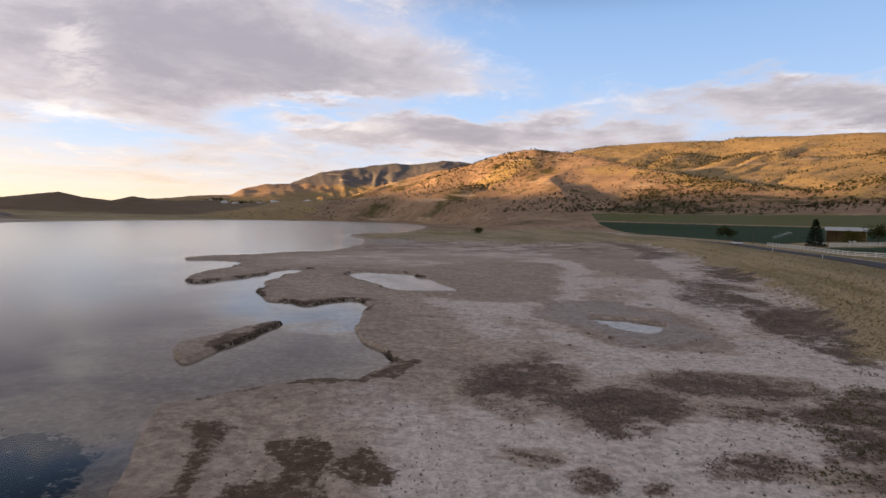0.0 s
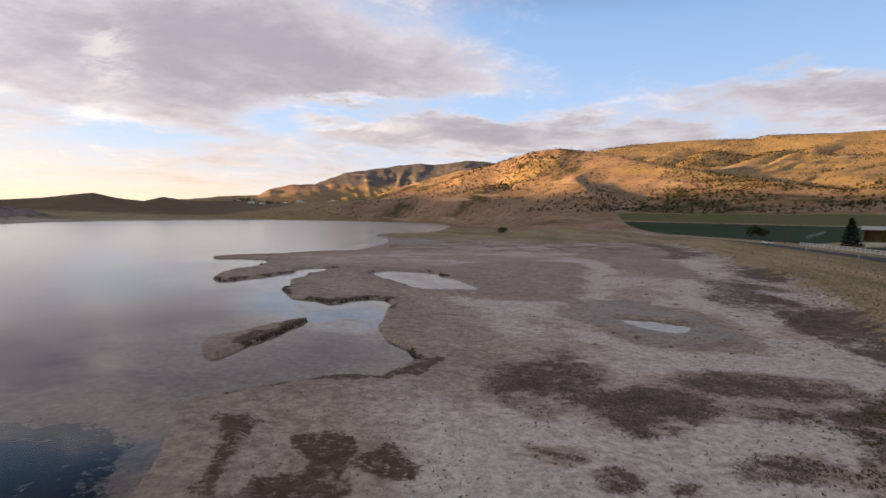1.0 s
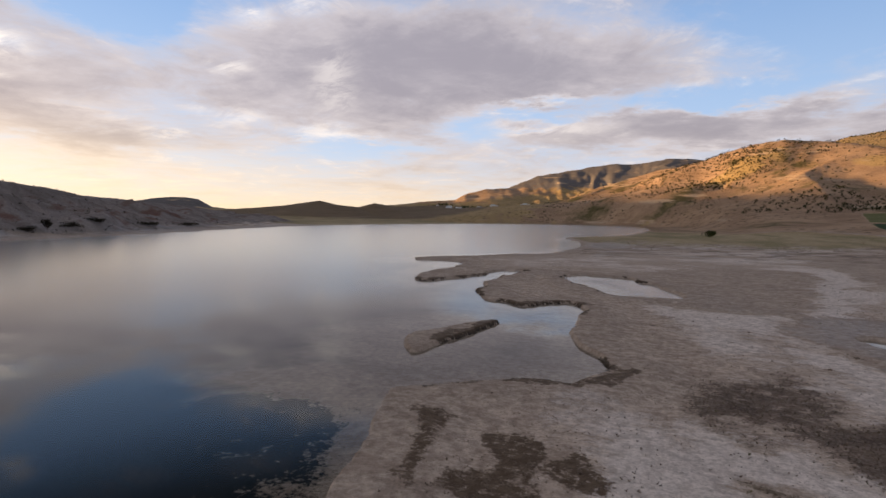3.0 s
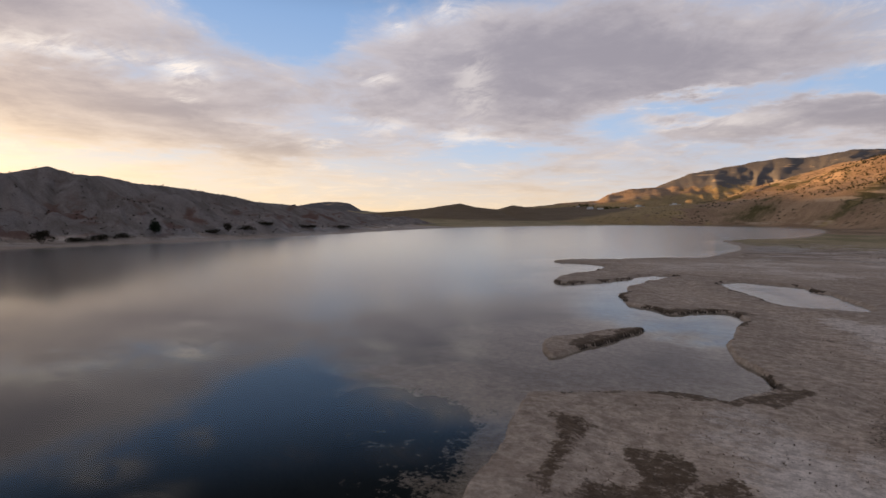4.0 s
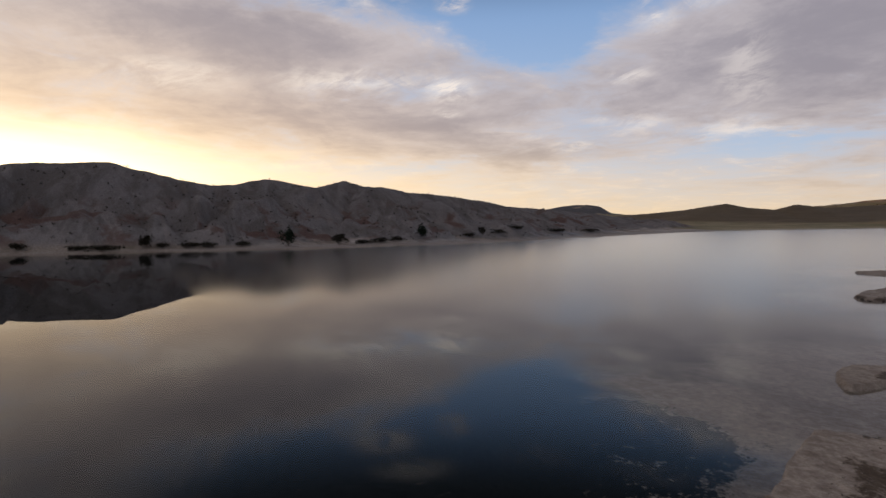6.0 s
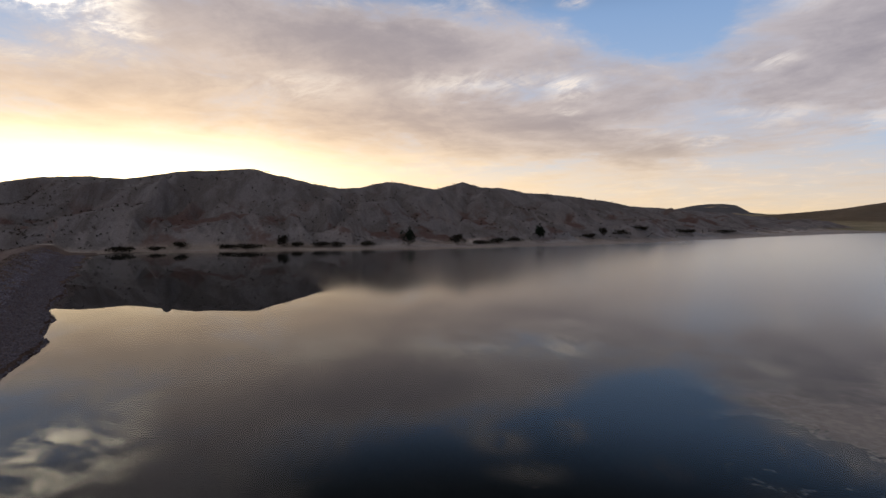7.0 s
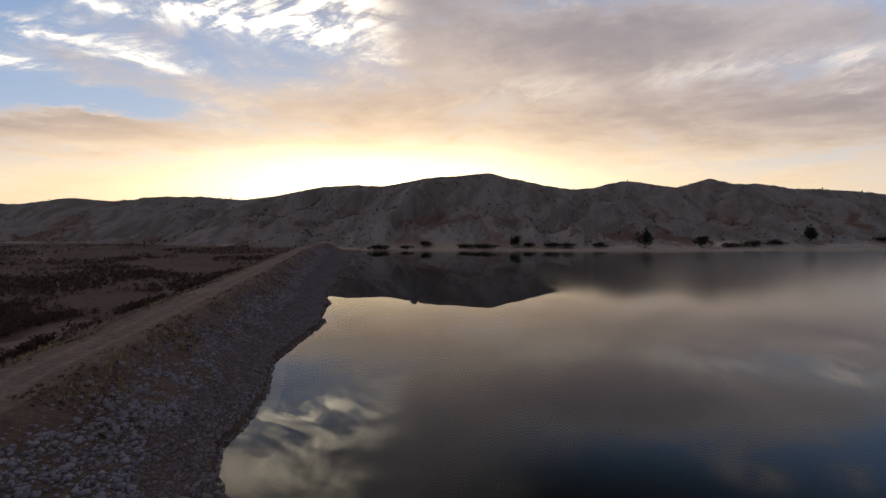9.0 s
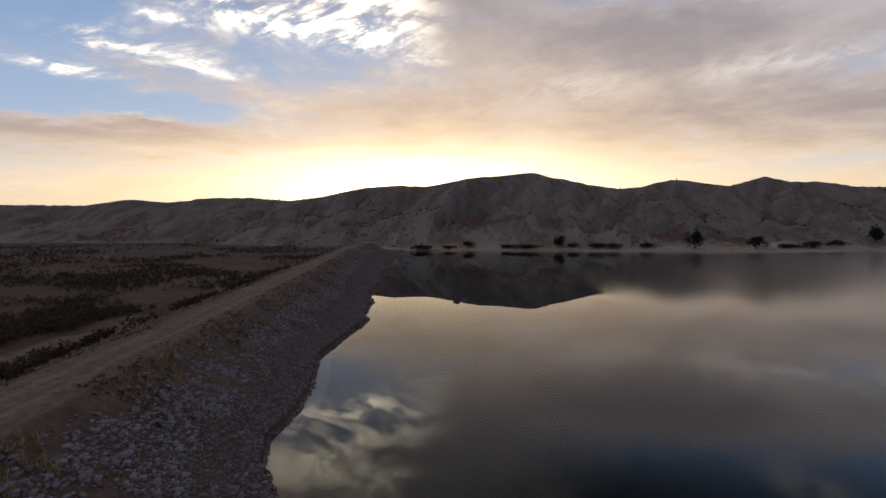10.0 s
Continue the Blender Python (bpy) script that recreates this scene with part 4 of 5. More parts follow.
DARKWOOD = plain("weathered_wood", (0.07, 0.055, 0.045), (0.16, 0.13, 0.11), 6.0)


# ---------- road ----------
def strip(name, line, left, right, lift, mat, step=3.0, crown=0.0):
    p = rounded(line, False, 12)
    seg = np.r_[0, np.cumsum(np.hypot(*np.diff(p, axis=0).T))]
    t = np.arange(0, seg[-1], step)
    px, py = np.interp(t, seg, p[:, 0]), np.interp(t, seg, p[:, 1])
    tx, ty = np.gradient(px), np.gradient(py)
    ln = np.hypot(tx, ty)
    nx, ny = ty / ln, -tx / ln
    cz = ground_at(np.stack([px, py], -1)) + 0.25 + lift
    k = 9
    cz = np.convolve(np.pad(cz, k // 2, mode="edge"), np.ones(k) / k, "valid")
    cross = np.linspace(left, right, 5)
    v = np.stack([np.stack([px + c * nx, py + c * ny, cz - crown * (c / max(abs(left), abs(right))) ** 2], -1) for c in cross], 1)
    low = v[:, [0, -1]] - (0, 0, 0.35)
    v = np.concatenate([low[:, :1], v, low[:, 1:]], 1)
    n, m = v.shape[:2]
    idx = np.arange(n * m).reshape(n, m)
    f = np.stack([idx[:-1, :-1], idx[:-1, 1:], idx[1:, 1:], idx[1:, :-1]], -1).reshape(-1, 4)
    return mesh_from(name, v.reshape(-1, 3), f, [mat])


road = tagged(new("road", strip("road", ROAD[:8], -3.6, 3.6, 0.0, ASPHALT, 3.0, 0.06)), "worn grey two-lane asphalt road along the lake bank", "road", kind="structure")


# ---------- riprap on the dam ----------
def riprap():
    shapes = [stone(RNG) for _ in range(10)]
    n = 170000
    u = RNG.uniform(0, 1, n) ** 1.6
    p = rounded(DAM, False, 8)
    seg = np.r_[0, np.cumsum(np.hypot(*np.diff(p, axis=0).T))]
    s0, s1 = 92.0, 320.0
    t = s0 + (s1 - s0) * u
    px, py = np.interp(t, seg, p[:, 0]), np.interp(t, seg, p[:, 1])
    dx, dy = np.interp(t + 1, seg, p[:, 0]) - px, np.interp(t + 1, seg, p[:, 1]) - py
    ln = np.hypot(dx, dy)
    off = RNG.uniform(3.2, 16.0, n)
    x, y = px + dy / ln * off, py - dx / ln * off
    info = land(x, y)
    z, dd = info[0], info[3]
    clump = fbm(x, y, 4, 3, 612)
    pale = smooth(off + 2.6 * clump, 4.4, 5.8) * smooth(off + 2.2 * clump, 8.6, 7.2) * smooth(fbm(x, y, 2.2, 3, 613), -0.6, -0.1)
    dark = smooth(off + 1.6 * clump, 6.6, 8.0)
    keep = (z > -0.03) & (info[1] > -0.45) & (dd < 18) & (RNG.uniform(0, 1, n) < np.maximum(np.maximum(pale * 0.6, dark * 0.95), 0.10))
    size = np.exp(RNG.normal(math.log(0.118), 0.45, n)) * np.where(dark > pale, 0.75, 1.1)
    size = np.clip(size * np.where(RNG.uniform(0, 1, n) < 0.12, 1.6, 1.0), 0.08, 0.36)
    place = np.stack([x, y, z + 0.12 * size], -1)
    return shapes, place[keep], size[keep], (dark > pale)[keep]


rock_shapes, rock_place, rock_size, rock_dark = riprap()
reach = np.hypot(rock_place[:, 0] + 28, rock_place[:, 1] + 22)
big = np.nonzero((reach < 12) & ~rock_dark & (rock_size > 0.19))[0]
big = big[np.argsort(reach[big])][:280]
rest = np.ones(len(rock_place), bool)
rest[big] = False
pile = tagged(new("riprap", joined("riprap", rock_shapes, rock_place[rest & ~rock_dark], rock_size[rest & ~rock_dark], STONE, RNG, (0.8, 1.1), 0.1)),
              "pale broken riprap stones lying on the dam slope", "riprap", kind="stuff")
tagged(new("shore_stones", joined("shore_stones", rock_shapes, rock_place[rest & rock_dark], rock_size[rest & rock_dark], GRAVEL, RNG, (0.8, 1.1), 0.1)),
       "dark wet stones along the waterline of the dam", "stones", kind="stuff")
stone_meshes = [mesh_from("stone", v, f, [STONE]) for v, f in rock_shapes]
for k in big:
    ob = new("stone", stone_meshes[int(k) % len(stone_meshes)])
    ob.parent = pile
    x, y, z = rock_place[k]
    ob.matrix_local = pose(x, y, z, RNG.uniform(-25, 25), RNG.uniform(-25, 25), RNG.uniform(0, 360)) @ Matrix.Scale(float(rock_size[k]), 4)


# ---------- plants that nobody could count ----------
def scatter(name, templates, x, y, keep, sizes, mat, label, category, sink=0.02, **kw):
    info_z = ground_at(np.stack([x, y], -1)) if keep is None else None
    x, y, sizes = (x, y, sizes) if keep is None else (x[keep], y[keep], sizes[keep])
    z = info_z if keep is None else ground_at(np.stack([x, y], -1))
    return tagged(new(name, joined(name, templates, np.stack([x, y, z - sink], -1), sizes, mat, RNG, **kw)), label, category, kind="stuff")


TUFTS = [grass_tuft(RNG, 9) for _ in range(5)]
BRUSH = [leaf_clump(RNG, 34, 0.17, (0.5, 0.5, 0.75, 0.05), 4) for _ in range(5)]


def polar(n, az0, az1, r0, r1, power=1.0):
    a = np.radians(RNG.uniform(az0, az1, n))
    r = r0 * (r1 / r0) ** (RNG.uniform(0, 1, n) ** power)
    return -np.sin(a) * r, np.cos(a) * r


def masks_at(x, y):
    info = land(x, y)
    ca, cb, _ = covers(x, y, info[0], info)
    return info, ca, cb


def sow():
    # brown salt grass on the flats
    x, y = polar(90000, -46, 30, 18, 150)
    info, ca, cb = masks_at(x, y)
    keep = (RNG.uniform(0, 1, len(x)) < 0.9 * smooth(ca[:, 2], 0.22, 0.65) + 0.06) & (info[1] > 2.0)
    scatter("salt_grass", TUFTS, x, y, keep, RNG.uniform(0.09, 0.28, len(x)), SALTGRASS, "low brown salt grass on the dry mudflats", "grass", tall=(0.3, 0.7))
    # olive weeds and dark dots towards the bank
    x, y = polar(60000, -46, -4, 20, 150)
    info, ca, cb = masks_at(x, y)
    green = patches_on(x, y, GRASS_PATCHES[5:] + DARK_STRIP, 3.0 * fbm(x, y, 5, 4, 502), 2.5)
    dots = smooth(fbm(x, y, 11, 4, 507), 0.0, 0.4) * smooth(x + 0.2 * y, 26, 40)
    keep = (info[1] > 2.0) & (info[2] < -16) & (RNG.uniform(0, 1, len(x)) < 0.55 * green * smooth(fbm(x, y, 2.5, 3, 508), -0.2, 0.3) + 0.08 * dots + 0.002)
    scatter("olive_weeds", BRUSH, x, y, keep, RNG.uniform(0.10, 0.30, len(x)), OLIVE, "low olive weeds dotted over the salt flats", "weeds", tall=(0.5, 0.9))
    # straw and brush on the bank below the road
    x, y = polar(40000, -48, 5, 40, 420)
    info, ca, cb = masks_at(x, y)
    east = info[2]
    keep = (east < -5.5) & (info[1] > 3) & (RNG.uniform(0, 1, len(x)) < 0.8 * smooth(east + 7 * fbm(x, y, 16, 4, 43), -28, -19))
    pick = RNG.uniform(0, 1, len(x)) < 0.8
    scatter("bank_grass", TUFTS, x, y, keep & pick, RNG.uniform(0.25, 0.6, len(x)), STRAW, "dry straw-coloured grass on the road bank", "grass", tall=(0.5, 0.9))
    scatter("bank_brush", BRUSH, x, y, keep & ~pick & (fbm(x, y, 14, 3, 41) > 0.0), RNG.uniform(0.18, 0.5, len(x)), SAGE, "grey-brown brush on the road bank", "brush", tall=(0.5, 0.9))
    # far meadow
    x, y = polar(16000, -30, 32, 150, 1100)
    info, ca, cb = masks_at(x, y)
    keep = (info[1] > 6) & (cb[:, 0] < 0.1) & (np.abs(info[2]) > 6) & (RNG.uniform(0, 1, len(x)) < 0.3 * smooth(fbm(x, y, 45, 3, 77), 0.1, 0.6))
    scatter("meadow_brush", BRUSH, x, y, keep, RNG.uniform(0.4, 1.1, len(x)), SAGE, "scattered dry brush on the far meadow", "brush", tall=(0.5, 0.9))
    # downstream of the dam
    x, y = polar(44000, 95, 150, 32, 330)
    info, ca, cb = masks_at(x, y)
    below = (info[4] > 0) & (info[3] > 5)
    way_off = np.minimum(info[3], along(x, y, SIDE_TRACK)[0])
    keep = (below | (y < -0.42 * np.abs(x))) & (way_off > 4.2) & (blobs(x, y, [(-54, -50, 9, 4.5, 20)]) < 0.4) & (info[1] > 4) & (RNG.uniform(0, 1, len(x)) < 0.75 * smooth(fbm(x, y, 18, 4, 91), -0.25, 0.25))
    keep &= (info[4] * DOWN > 0) & (info[3] > 7 + 3 * fbm(x, y, 12, 3, 92))
    scatter("valley_brush", BRUSH, x, y, keep, RNG.uniform(0.4, 1.5, len(x)), VALLEY, "dark sagebrush on the valley floor below the dam", "brush")
    # dam slope
    x, y = polar(16000, 95, 150, 18, 260)
    info, ca, cb = masks_at(x, y)
    keep = (info[3] > 2.8) & (info[3] < 10) & (info[0] > 0.4) & (fbm(x, y, 5, 3, 93) > -0.05 + 0.12 * (info[3] - 4))
    scatter("dam_grass", TUFTS, x, y, keep, RNG.uniform(0.2, 0.55, len(x)), STRAW, "dry grass tufts among the stones of the dam", "grass")
    # brown weeds on the crest's edges and the upper slope
    p = rounded(DAM, False, 8)
    seg = np.r_[0, np.cumsum(np.hypot(*np.diff(p, axis=0).T))]
    t = 92 + 190 * RNG.uniform(0, 1, 14000) ** 1.7
    px, py = np.interp(t, seg, p[:, 0]), np.interp(t, seg, p[:, 1])
    dx, dy = np.interp(t + 1, seg, p[:, 0]) - px, np.interp(t + 1, seg, p[:, 1]) - py
    off = RNG.choice([-1.0, 1.0, 1.0], len(t)) * RNG.uniform(1.7, 8.5, len(t))
    x, y = px + dy / np.hypot(dx, dy) * off, py - dx / np.hypot(dx, dy) * off
    lump = fbm(x, y, 3.5, 4, 96)
    keep = (along(x, y, SIDE_TRACK)[0] > 2.2) & (RNG.uniform(0, 1, len(t)) < smooth(lump - 0.16 * np.maximum(np.abs(off) - 5, 0) * (off > 0), -0.25, 0.25))
    olive = RNG.uniform(0, 1, len(t)) < 0.3
    scatter("dam_weeds", BRUSH, x, y, keep & ~olive, RNG.uniform(0.12, 0.42, len(t)), VALLEY, "low brown weeds on the dam crest and upper slope", "weeds", tall=(0.5, 0.9))
    scatter("dam_straw", TUFTS, x, y, keep & olive, RNG.uniform(0.2, 0.5, len(t)), SALTGRASS, "short dry olive grass on the dam slope", "grass", tall=(0.5, 0.9))
    # clay hills
    x, y = polar(9000, 44, 140, 235, 560)
    info, ca, cb = masks_at(x, y)
    keep = (cb[:, 2] > 0.3) & (RNG.uniform(0, 1, len(x)) < 0.22 + 0.5 * smooth(fbm(x, y, 40, 3, 94), 0.1, 0.5))
    scatter("hill_brush", BRUSH, x, y, keep, RNG.uniform(0.6, 1.7, len(x)), SHRUB, "sparse dark brush on the clay hills", "brush")
    # junipers
    jun = [leaf_clump(RNG, 26, 0.22, (0.45, 0.45, 0.95, 0.05), 4) for _ in range(6)]
    x, y = polar(64000, -48, 12, 560, 2400)
    info, ca, cb = masks_at(x, y)
    den = smooth(fbm(x, y, 260, 4, 95) + 0.5 * blobs(x, y, [(430, 930, 230, 60, -69), (370, 850, 110, 70, -60), (520, 800, 160, 90, -40), (110, 1180, 170, 40, 22)]) + 0.25 * smooth(np.hypot(x, y), 1400, 1900), -0.05, 0.5)
    keep = (cb[:, 1] > 0.6) & (info[0] > 22) & (RNG.uniform(0, 1, len(x)) < 0.03 + 0.75 * den * smooth(info[0], 40, 90) + 0.12 * den)
    scatter("junipers", jun, x, y, keep, RNG.uniform(2.4, 5.2, len(x)), JUNIPER, "dark green junipers dotted over the dry hillside", "juniper", sink=0.2)


DOWN = 1 if along(np.array([-40.0]), np.array([-60.0]), DAM)[1][0] > 0 else -1
sow()


# ---------- single plants and trees ----------
def stand(name, x, y, label, category, group="", turn=0.0, sink=0.05):
    ob = new(name)
    ob.matrix_world = pose(x, y, float(ground_at([(x, y)])[0]) - sink, 0, 0, turn)
    return tagged(ob, label, category, group)


def shrub(x, y, wide, high, mat, label, seed, name="shrub", group="shrubs on the shore"):
    rng = np.random.default_rng(seed)
    ob = stand(name, x, y, label, "shrub", group, rng.uniform(0, 360))
    bm = bmesh.new()
    for _ in range(6):
        a, o = rng.uniform(0, 6.28), rng.uniform(0.2, 0.4) * wide
        tube(bm, 0.05, 0.02, (0.1 * o * math.cos(a), 0.1 * o * math.sin(a), 0), (o * math.cos(a), o * math.sin(a), high * rng.uniform(0.5, 0.8)), 5)
    part("stem", bm, BARK, ob)
    v, f = leaf_clump(rng, 900, 0.075 * wide ** 0.5 * high ** 0.5, (wide / 2, wide / 2, high * 0.95, 0.0), 14)
    part("foliage", mesh_from("foliage", v, f, [mat]), None, ob)
    return ob


def tree(x, y, wide, high, mat, label, seed, trunk_share=0.22, name="tree", lumps=11, leaves=1100):
    rng = np.random.default_rng(seed)
    ob = stand(name, x, y, label, "tree", "", rng.uniform(0, 360))
    bm = bmesh.new()
    bend = [(0, 0, 0), (rng.uniform(-.1, .1) * wide * .3, rng.uniform(-.1, .1) * wide * .3, high * 0.35), (rng.uniform(-.1, .1) * wide * .5, rng.uniform(-.1, .1) * wide * .5, high * 0.8)]
    tube(bm, 0.03 * high, 0.022 * high, bend[0], bend[1], 8)
    tube(bm, 0.022 * high, 0.006 * high, bend[1], bend[2], 8)
    part("trunk", bm, BARK, ob)
    for _ in range(6):
        bm = bmesh.new()
        a, h0 = rng.uniform(0, 6.28), high * rng.uniform(trunk_share, 0.6)
        tube(bm, 0.012 * high, 0.004 * high, (0, 0, h0), (0.36 * wide * math.cos(a), 0.36 * wide * math.sin(a), h0 + high * rng.uniform(0.1, 0.25)), 6)
        part("limb", bm, BARK, ob)
    v, f = leaf_clump(rng, leaves, 0.055 * (wide * high) ** 0.5, (wide / 2, wide / 2, high * (1 - trunk_share), high * trunk_share), lumps)
    part("crown", mesh_from("crown", v, f, [mat]), None, ob)
    return ob


def conifer(x, y, wide, high, label, seed, name="conifer"):
    rng = np.random.default_rng(seed)
    ob = stand(name, x, y, label, "tree")
    bm = bmesh.new()
    tube(bm, 0.025 * high, 0.004 * high, (0, 0, 0), (0, 0, high * 0.97), 8)
    part("trunk", bm, BARK, ob)
    n = 1500
    h = rng.uniform(0, 1, n) ** 1.3
    rad = (1 - h) ** 0.75 * wide / 2 * (0.78 + 0.22 * np.sin(h * 46 + rng.uniform(0, 1, n)))
    a = rng.uniform(0, 6.28, n)
    rr = rad * rng.uniform(0.45, 1.0, n) ** 0.5
    p = np.stack([rr * np.cos(a), rr * np.sin(a), 0.06 * high + h * high * 0.94 - 0.12 * rr], -1)
    t = rng.normal(0, 1, (n, 3, 3)) * (1, 1, 0.5)
    v = p[:, None, :] + t * 0.035 * high
    v[:, :, 2] = np.maximum(v[:, :, 2], 0.1)
    part("crown", mesh_from("crown", v.reshape(-1, 3), np.arange(3 * n).reshape(n, 3), [CONIFER]), None, ob)
    return ob


SHORE_SHRUBS = [(-231, -60, 9, 2.2), (-240, -42, 4, 2.6), (-234, -17, 9, 2.4), (-238, -25, 5, 2.0), (-240, 12, 7, 1.9), (-238, 18, 5, 2.2), (-240, 30, 6, 2.0),
                (-243, 72, 5, 4.5), (-247, 84, 6, 2.2), (-248, 92, 7, 2.4), (-252, 104, 6, 2.0), (-262, 150, 6, 2.2), (-268, 172, 8, 2.0), (-275, 190, 7, 2.4),
                (-290, 232, 10, 2.2), (-305, 275, 10, 2.2), (-236, -50, 5, 1.8), (-239, 2, 4, 2.0)]
for k, (x, y, w, h) in enumerate(SHORE_SHRUBS):
    shrub(x + 7, y, 1.25 * w, 1.2 * h, SHRUB, "tall grey-brown shrub on the shore below the clay hills" if h > 4 else "low dark shrub on the pale shore below the clay hills", 300 + k)
shrub(-233, -4, 4.6, 6.6, SHRUB, "narrow dark bush standing tall on the shore below the clay hills", 340)
shrub(-232, 49, 5.4, 9.4, CONIFER, "dark bushy juniper standing alone on the pale shore", 341, "juniper")
shrub(-248, 118, 6.2, 7.8, CONIFER, "dark round juniper on the pale far shore", 342, "juniper")
shrub(-258, 160, 4.2, 5.4, SHRUB, "small dark bush on the pale far shore", 343)

shrub(137, 262, 8.6, 6.4, TREE_GREEN, "dark round broadleaf tree beside the road", 344, "tree", "")
shrub(28, 424, 9.5, 5.6, TREE_GREEN, "dark round bush standing in the far meadow", 345, "bush", "")
conifer(122, 179, 6.6, 9.0, "dark pointed conifer beside the white fence", 46)
tree(135, 180, 5.6, 5.2, TREE_YELLOW, "small yellow-green tree in front of the barn", 47, 0.2)
tree(142, 178, 6.0, 7.0, TREE_GREEN, "dark broadleaf tree in the farm yard", 48, 0.15)
tree(150, 180, 7.0, 7.8, TREE_GREEN, "tall dark broadleaf tree in the farm yard", 49, 0.15)
tree(160, 184, 7.0, 7.2, TREE_GREEN, "dark broadleaf tree behind the white fence", 50, 0.15)


# ---------- farm ----------
def barn(x, y, turn):
    ob = stand("barn", x, y, "long low barn with tan boards and a pale metal roof", "barn", "", turn, 0.1)
    L, D, H, R = 12.0, 7.5, 4.0, 1.3
    for name, sx, sy, sz, px, py, label in (("back_wall", L, 0.2, H, 0, D / 2, ""), ("end_wall", 0.2, D, H, -L / 2, 0, "tan boarded end wall"), ("end_wall", 0.2, D, H, L / 2, 0, "")):
        bm = bmesh.new()
        box(bm, sx, sy, sz, pose(px, py, sz / 2), 0.02)
        part(name, bm, TAN, ob, label)
    for k in range(5):
        bm = bmesh.new()
        box(bm, 0.22, 0.22, H, pose(-L / 2 + 0.2 + k * (L - 0.4) / 4, -D / 2 + 0.1, H / 2), 0.02)
        part("post", bm, DARKWOOD, ob)
    for side in (-1, 1):
        bm = bmesh.new()
        tilt = math.degrees(math.atan2(R, D / 2 + 0.5))
        box(bm, L + 1.2, (D / 2 + 0.6) / math.cos(radians(tilt)), 0.12, pose(0, side * (D / 4 + 0.25), H + R / 2, -side * tilt, 0, 0), 0.02)
        part("roof", bm, METAL_ROOF, ob, "pale metal roof slope")
    for side in (-1, 1):
        bm = bmesh.new()
        vs = [bm.verts.new(v) for v in ((side * L / 2, -D / 2, H), (side * L / 2, D / 2, H), (side * L / 2, 0, H + R - 0.1), (side * (L / 2 - 0.15), -D / 2, H), (side * (L / 2 - 0.15), D / 2, H), (side * (L / 2 - 0.15), 0, H + R - 0.1))]
        for f in ((0, 1, 2), (3, 4, 5), (0, 1, 4, 3), (1, 2, 5, 4), (2, 0, 3, 5)):
            bm.faces.new([vs[i] for i in f])
        part("gable", bm, TAN, ob)
    return ob


barn(152, 206, -37)


def car(x, y, turn, mat, label, name="car"):
    ob = stand(name, x, y, label, "car", "cars in the farm yard", turn, 0.0)
    bm = bmesh.new()
    box(bm, 4.4, 1.8, 0.7, pose(0, 0, 0.75), 0.14)
    part("body", bm, mat, ob)
    bm = bmesh.new()
    made = bmesh.ops.create_cube(bm, size=1.0, matrix=pose(-0.2, 0, 1.38) @ Matrix.Diagonal((2.4, 1.6, 0.6, 1)))
    for v in made["verts"]:
        if v.co.z > 1.4:
            v.co.x = -0.2 + (v.co.x + 0.2) * 0.72
            v.co.y *= 0.85
    part("cabin", bm, GLASS, ob, "dark glazed cabin")
    for sx in (-1.4, 1.4):
        for sy in (-0.85, 0.85):
            bm = bmesh.new()
            bmesh.ops.create_cone(bm, cap_ends=True, segments=14, radius1=0.34, radius2=0.34, depth=0.22, matrix=pose(sx, sy, 0.34, 90, 0, 0))
            part("wheel", bm, RUBBER, ob)
    return ob


CAR_WHITE = plain("white_car_paint", (0.6, 0.6, 0.6), (0.75, 0.75, 0.75), 1.0, 0.3, 0.5, bump=0.0)
car(129, 187, 20, CAR_WHITE, "white car parked on the gravel by the barn")
car(141, 188, 60, CAR_WHITE, "white pickup parked in front of the barn")
car(147, 172, 10, CAR_WHITE, "white car parked under the farm trees")
car(111, 206, 100, CAR_WHITE, "white car parked beside the road")


def pole(x, y, high):
    ob = stand("utility_pole", x, y, "thin wooden utility pole beside the road", "pole")
    bm = bmesh.new()
    tube(bm, 0.14, 0.09, (0, 0, 0), (0, 0, high), 8)
    part("mast", bm, DARKWOOD, ob)
    bm = bmesh.new()
    box(bm, 1.8, 0.1, 0.12, pose(0, 0, high - 0.5), 0.01)
    part("crossarm", bm, DARKWOOD, ob)


pole(117, 206, 6.5)


